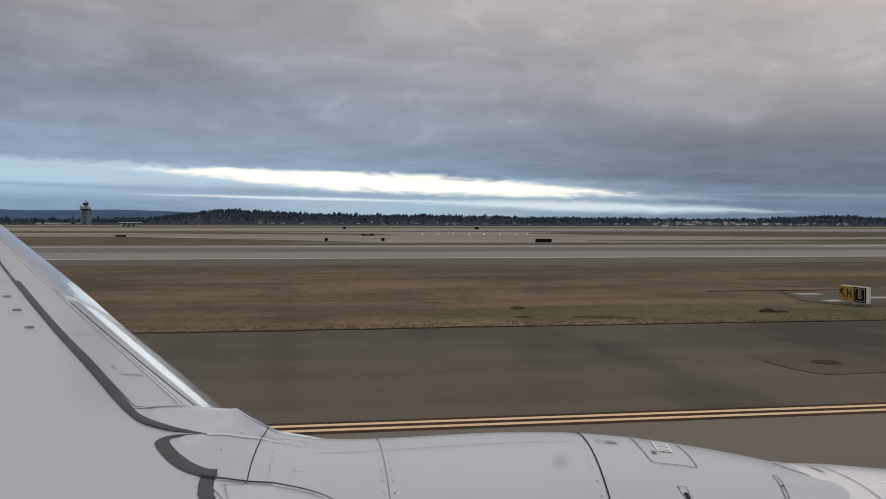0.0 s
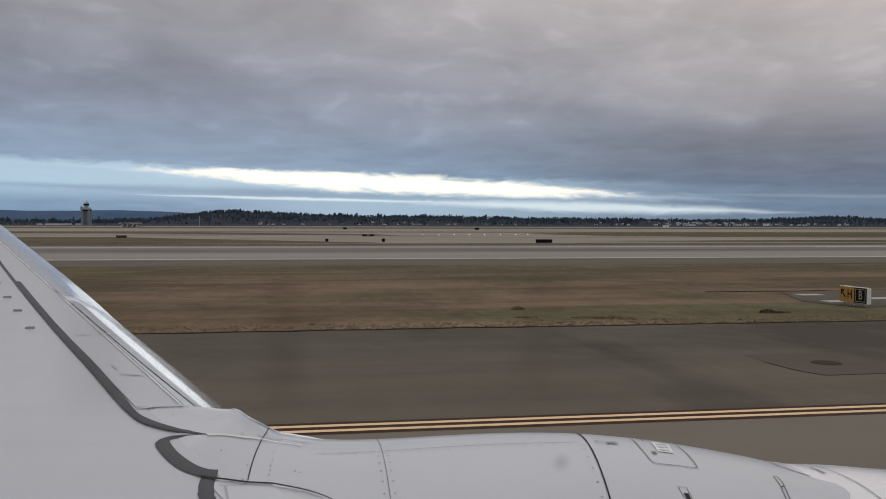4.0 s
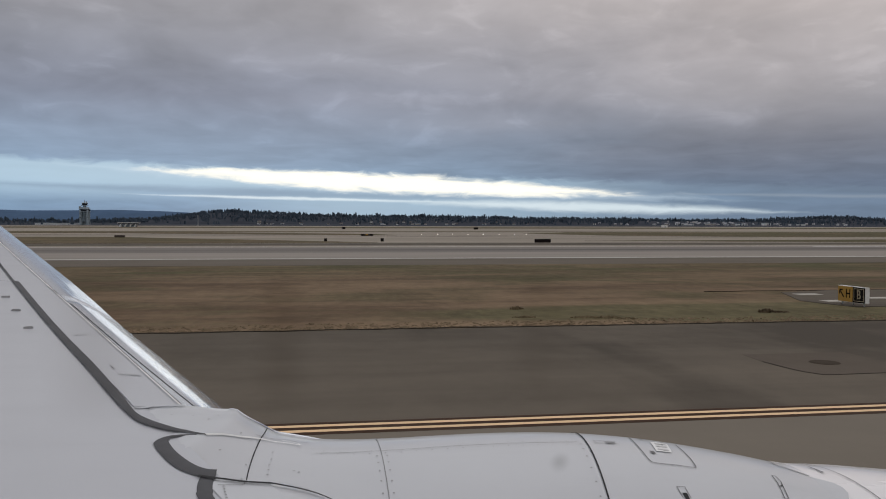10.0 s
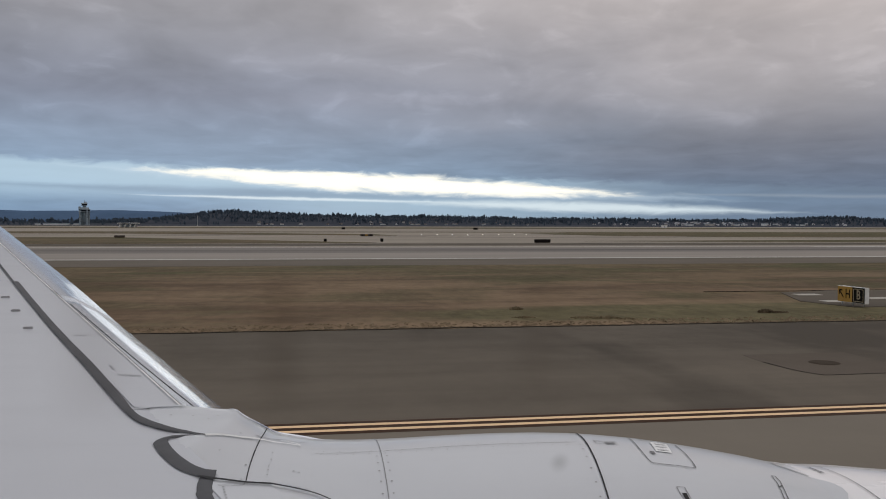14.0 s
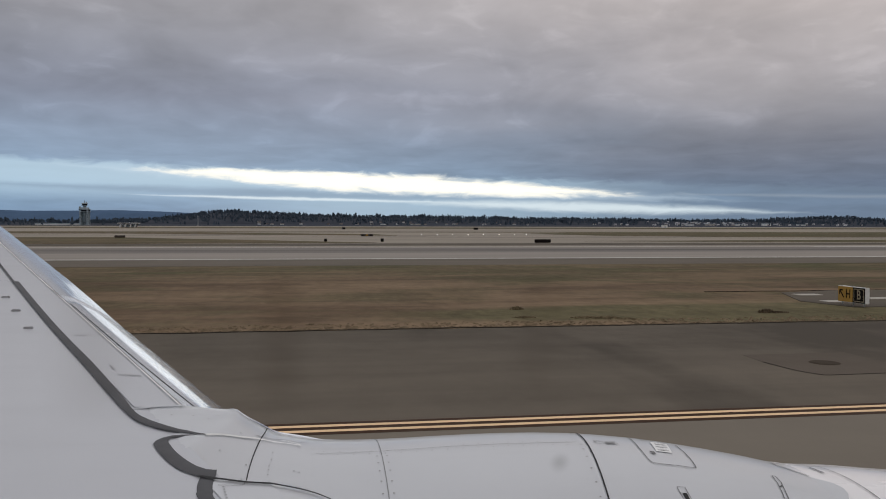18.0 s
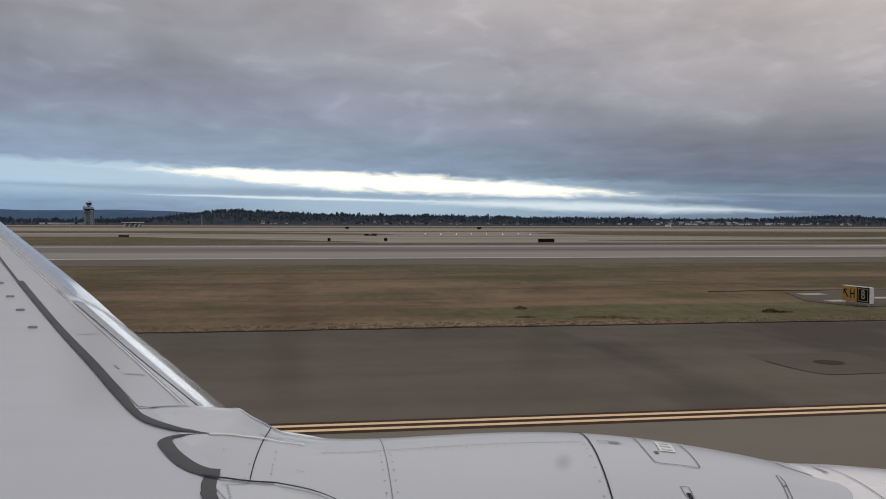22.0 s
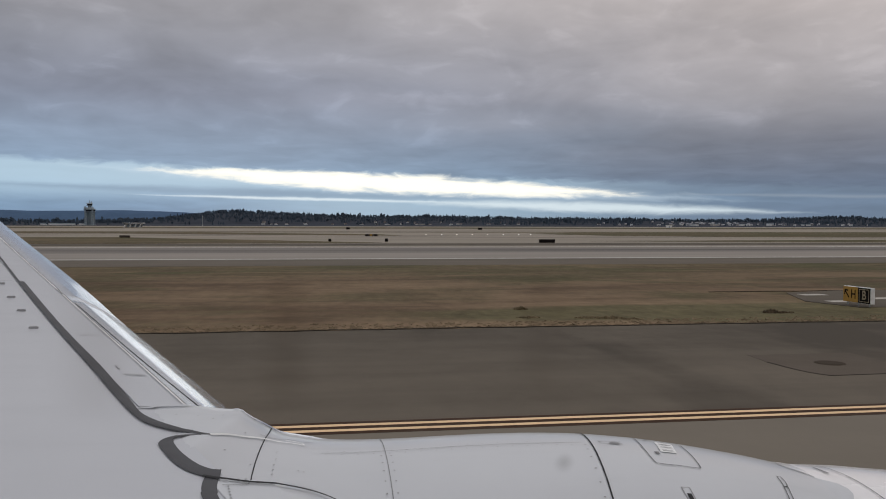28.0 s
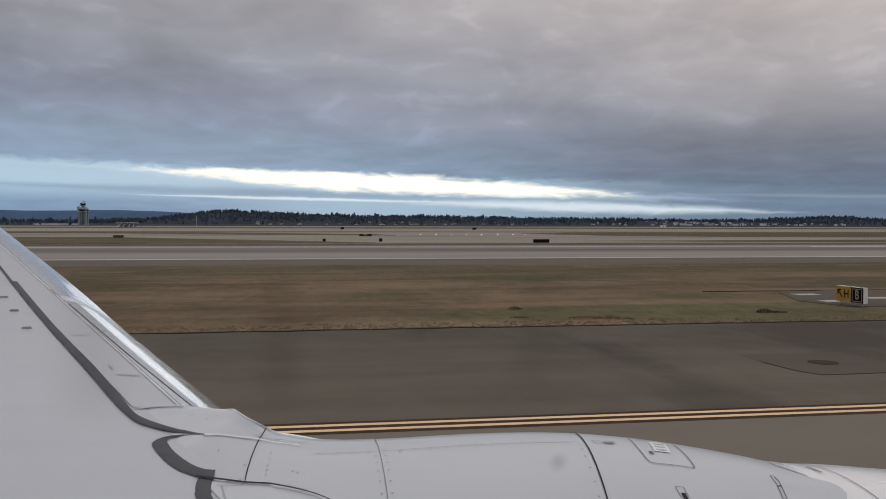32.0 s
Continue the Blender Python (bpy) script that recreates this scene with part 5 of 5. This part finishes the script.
for i in range(6):
    bm = bmesh.new()
    x, y = -0.252 + 0.004 * i, 2.575 - 0.02 * i
    bmesh.ops.create_circle(bm, cap_ends=True, segments=8, radius=0.004, matrix=Matrix.Translation((x, y, top_z(x, y) + 0.006)))
    part("rivet", bm, M_RIVET, plane)


# cabin wall with the window that the view looks through
def fuselage():
    cy, cz, r = -1.795, 3.48, 1.9
    bm = bmesh.new()
    xs = [-14, -13.2, -12, -10] + [x for x in span(-8, -0.6, 8)] + [-0.17, 0.17] + [x for x in span(0.6, 8, 8)] + [9.4, 10.6, 11.4, 11.8]
    angs = span(-180, 180, 36)
    a_lo, a_hi = math.degrees(math.asin(0.3 / r)), math.degrees(math.asin(0.72 / r))
    angs = sorted([a for a in angs if not a_lo - 3 < 90 - a < a_hi + 3] + [90 - a_lo, 90 - a_hi])
    rows = []
    for x in xs:
        k = 1.0
        if x > 8:
            k = math.sqrt(max(0.02, 1 - ((x - 8) / 3.85) ** 2))
        if x < -8:
            k = 1 - 0.9 * ((-8 - x) / 6) ** 1.6
        rows.append([bm.verts.new((x, cy + r * k * math.sin(radians(a)), cz + r * k * math.cos(radians(a)))) for a in angs[:-1]])
    n = len(rows[0])
    for i, (a, b) in enumerate(zip(rows, rows[1:])):
        for j in range(n):
            mid = (angs[j] + angs[j + 1]) / 2
            if xs[i] == -0.17 and abs(90 - mid - (a_lo + a_hi) / 2) < 1:
                continue
            bm.faces.new((a[j], b[j], b[(j + 1) % n], a[(j + 1) % n]))
    bm.faces.new(rows[0])
    bm.faces.new(rows[-1])
    bmesh.ops.recalc_face_normals(bm, faces=bm.faces)
    part("fuselage", bm, M_WHITE_SKIN, plane, "white painted cabin wall with a smeared window", True)
    bm = bmesh.new()
    ring = [(0.081, 3.785), (0.084, 3.785), (-0.032, 4.195), (-0.035, 4.195)]
    ends = [[bm.verts.new((x, y + 0.02, z)) for y, z in ring] for x in (-0.165, 0.165)]
    bm.faces.new(ends[0])
    bm.faces.new(ends[1][::-1])
    for i in range(4):
        bm.faces.new((ends[0][i], ends[1][i], ends[1][(i + 1) % 4], ends[0][(i + 1) % 4]))
    bmesh.ops.recalc_face_normals(bm, faces=bm.faces)
    pane = part("window_pane", bm, M_PANE, plane, "clear cabin window with faint brown smears")
    pane.visible_shadow = False


fuselage()


def wheel_set(x, y, zt):
    leg = part("gear_leg", rod(bmesh.new(), (x, y, 0.5), (x, y, zt), 0.11), M_STEEL, plane)
    for dy in (-0.36, 0.36):
        bm = bmesh.new()
        rod(bm, (x, y + dy - 0.17, 0.535), (x, y + dy + 0.17, 0.535), 0.52, 0.52, 28)
        bmesh.ops.bevel(bm, geom=[e for e in bm.edges if len(e.link_faces) == 2 and e.calc_face_angle() > 1], offset=0.08, segments=3, affect="EDGES")
        part("tyre", bm, M_SIGN_BLACK, leg)
        part("rim", rod(bmesh.new(), (x, y + dy - 0.18, 0.535), (x, y + dy + 0.18, 0.535), 0.26, 0.26, 20), M_STEEL, leg)


wheel_set(-4.0, 1.0, 2.9)
wheel_set(-4.0, -4.6, 2.9)
wheel_set(7.5, -1.795, 2.1)
part("gear_beam", boxed(-4.3, -4.8, 2.5, -3.7, 1.2, 2.9, 0.05), M_SKIN, plane)

# ---- rough grass along the pavement ----
def tufts(name, count, x0, x1, y0, y1, h, label, seed):
    rnd = random.Random(seed)
    verts, faces = [], []
    for _ in range(count):
        x = rnd.uniform(x0, x1)
        y = y0 + (y1 - y0) * rnd.random() ** 2.2
        if 24 < x < 41 and y > 35 or 31.5 < x < 143 or 178 < x < 207 and y > 37:
            continue
        q = h * rnd.uniform(0.4, 1.3) * (1.6 if rnd.random() < 0.04 else 1)
        for _ in range(3):
            a, s = rnd.gauss(0, 0.35), len(verts)
            w = q * rnd.uniform(0.8, 2.2)
            bx, by = x + rnd.uniform(-q, q), y + rnd.uniform(0, q)
            lx, ly = rnd.uniform(-1.5, 1.5) * q, rnd.uniform(0.2, 1.8) * q
            verts.extend([(bx - w * math.cos(a), by - w * math.sin(a), -0.01), (bx + w * math.cos(a), by + w * math.sin(a), -0.01), (bx + lx, by + ly, q)])
            faces.append((s, s + 1, s + 2))
    me = bpy.data.meshes.new(name)
    me.from_pydata(verts, [], faces)
    me.materials.append(M_STRAW)
    tagged(new(name, me), label, "grass", "", "stuff")


tufts("edge_grass", 7000, -60, 60, 31.12, 33.0, 0.042, "ragged dry grass along the pavement edge", 3)
rnd = random.Random(12)
for a, b in ((-420, 32), (143.2, 560)):
    line = [(x, 31.1 + 0.22 * noise.noise((x / 1.7, 0, 0)) + 0.16 * noise.noise((x / 9, 5, 0))) for x in np.arange(a, b, 0.8)]
    ribbon("soil_edge", line, 0.24, 0.012, M_SOIL, shoulder, "dark strip of soil at the pavement edge", thick=0.01)


def weeds(spots, mat, label):
    """Low clumps of dead weeds at the pavement's edge."""
    rnd = random.Random(31)
    bm = bmesh.new()
    for x, y, r, h in spots:
        for _ in range(150):
            a, q = rnd.random() * 6.283, r * math.sqrt(rnd.random())
            bx, by = x + q * math.cos(a), y + 0.5 * q * math.sin(a)
            w, hh = rnd.uniform(0.03, 0.08), h * rnd.uniform(0.4, 1.0) * (1 - 0.6 * q / r)
            t = rnd.random() * 3.14
            bm.faces.new([bm.verts.new(v) for v in ((bx - w * math.cos(t), by - w * math.sin(t), -0.02), (bx + w * math.cos(t), by + w * math.sin(t), -0.02), (bx + rnd.uniform(-0.1, 0.1), by, hh))])
    tagged(part("weeds", bm, mat), label, "weeds", "", "stuff")


weeds(((9.56, 37.5, 0.3, 0.25), (9.1, 34.2, 0.5, 0.14), (11.6, 33.8, 0.6, 0.15), (12.5, 33.6, 0.7, 0.17), (13.2, 33.1, 0.5, 0.12)), M_WEED, "low clumps of dead straw weeds in the grass")
weeds(((20.5, 34.75, 0.4, 0.27), (20.9, 34.7, 0.7, 0.13)), M_WEED_DARK, "dark brown withered weeds in the grass")
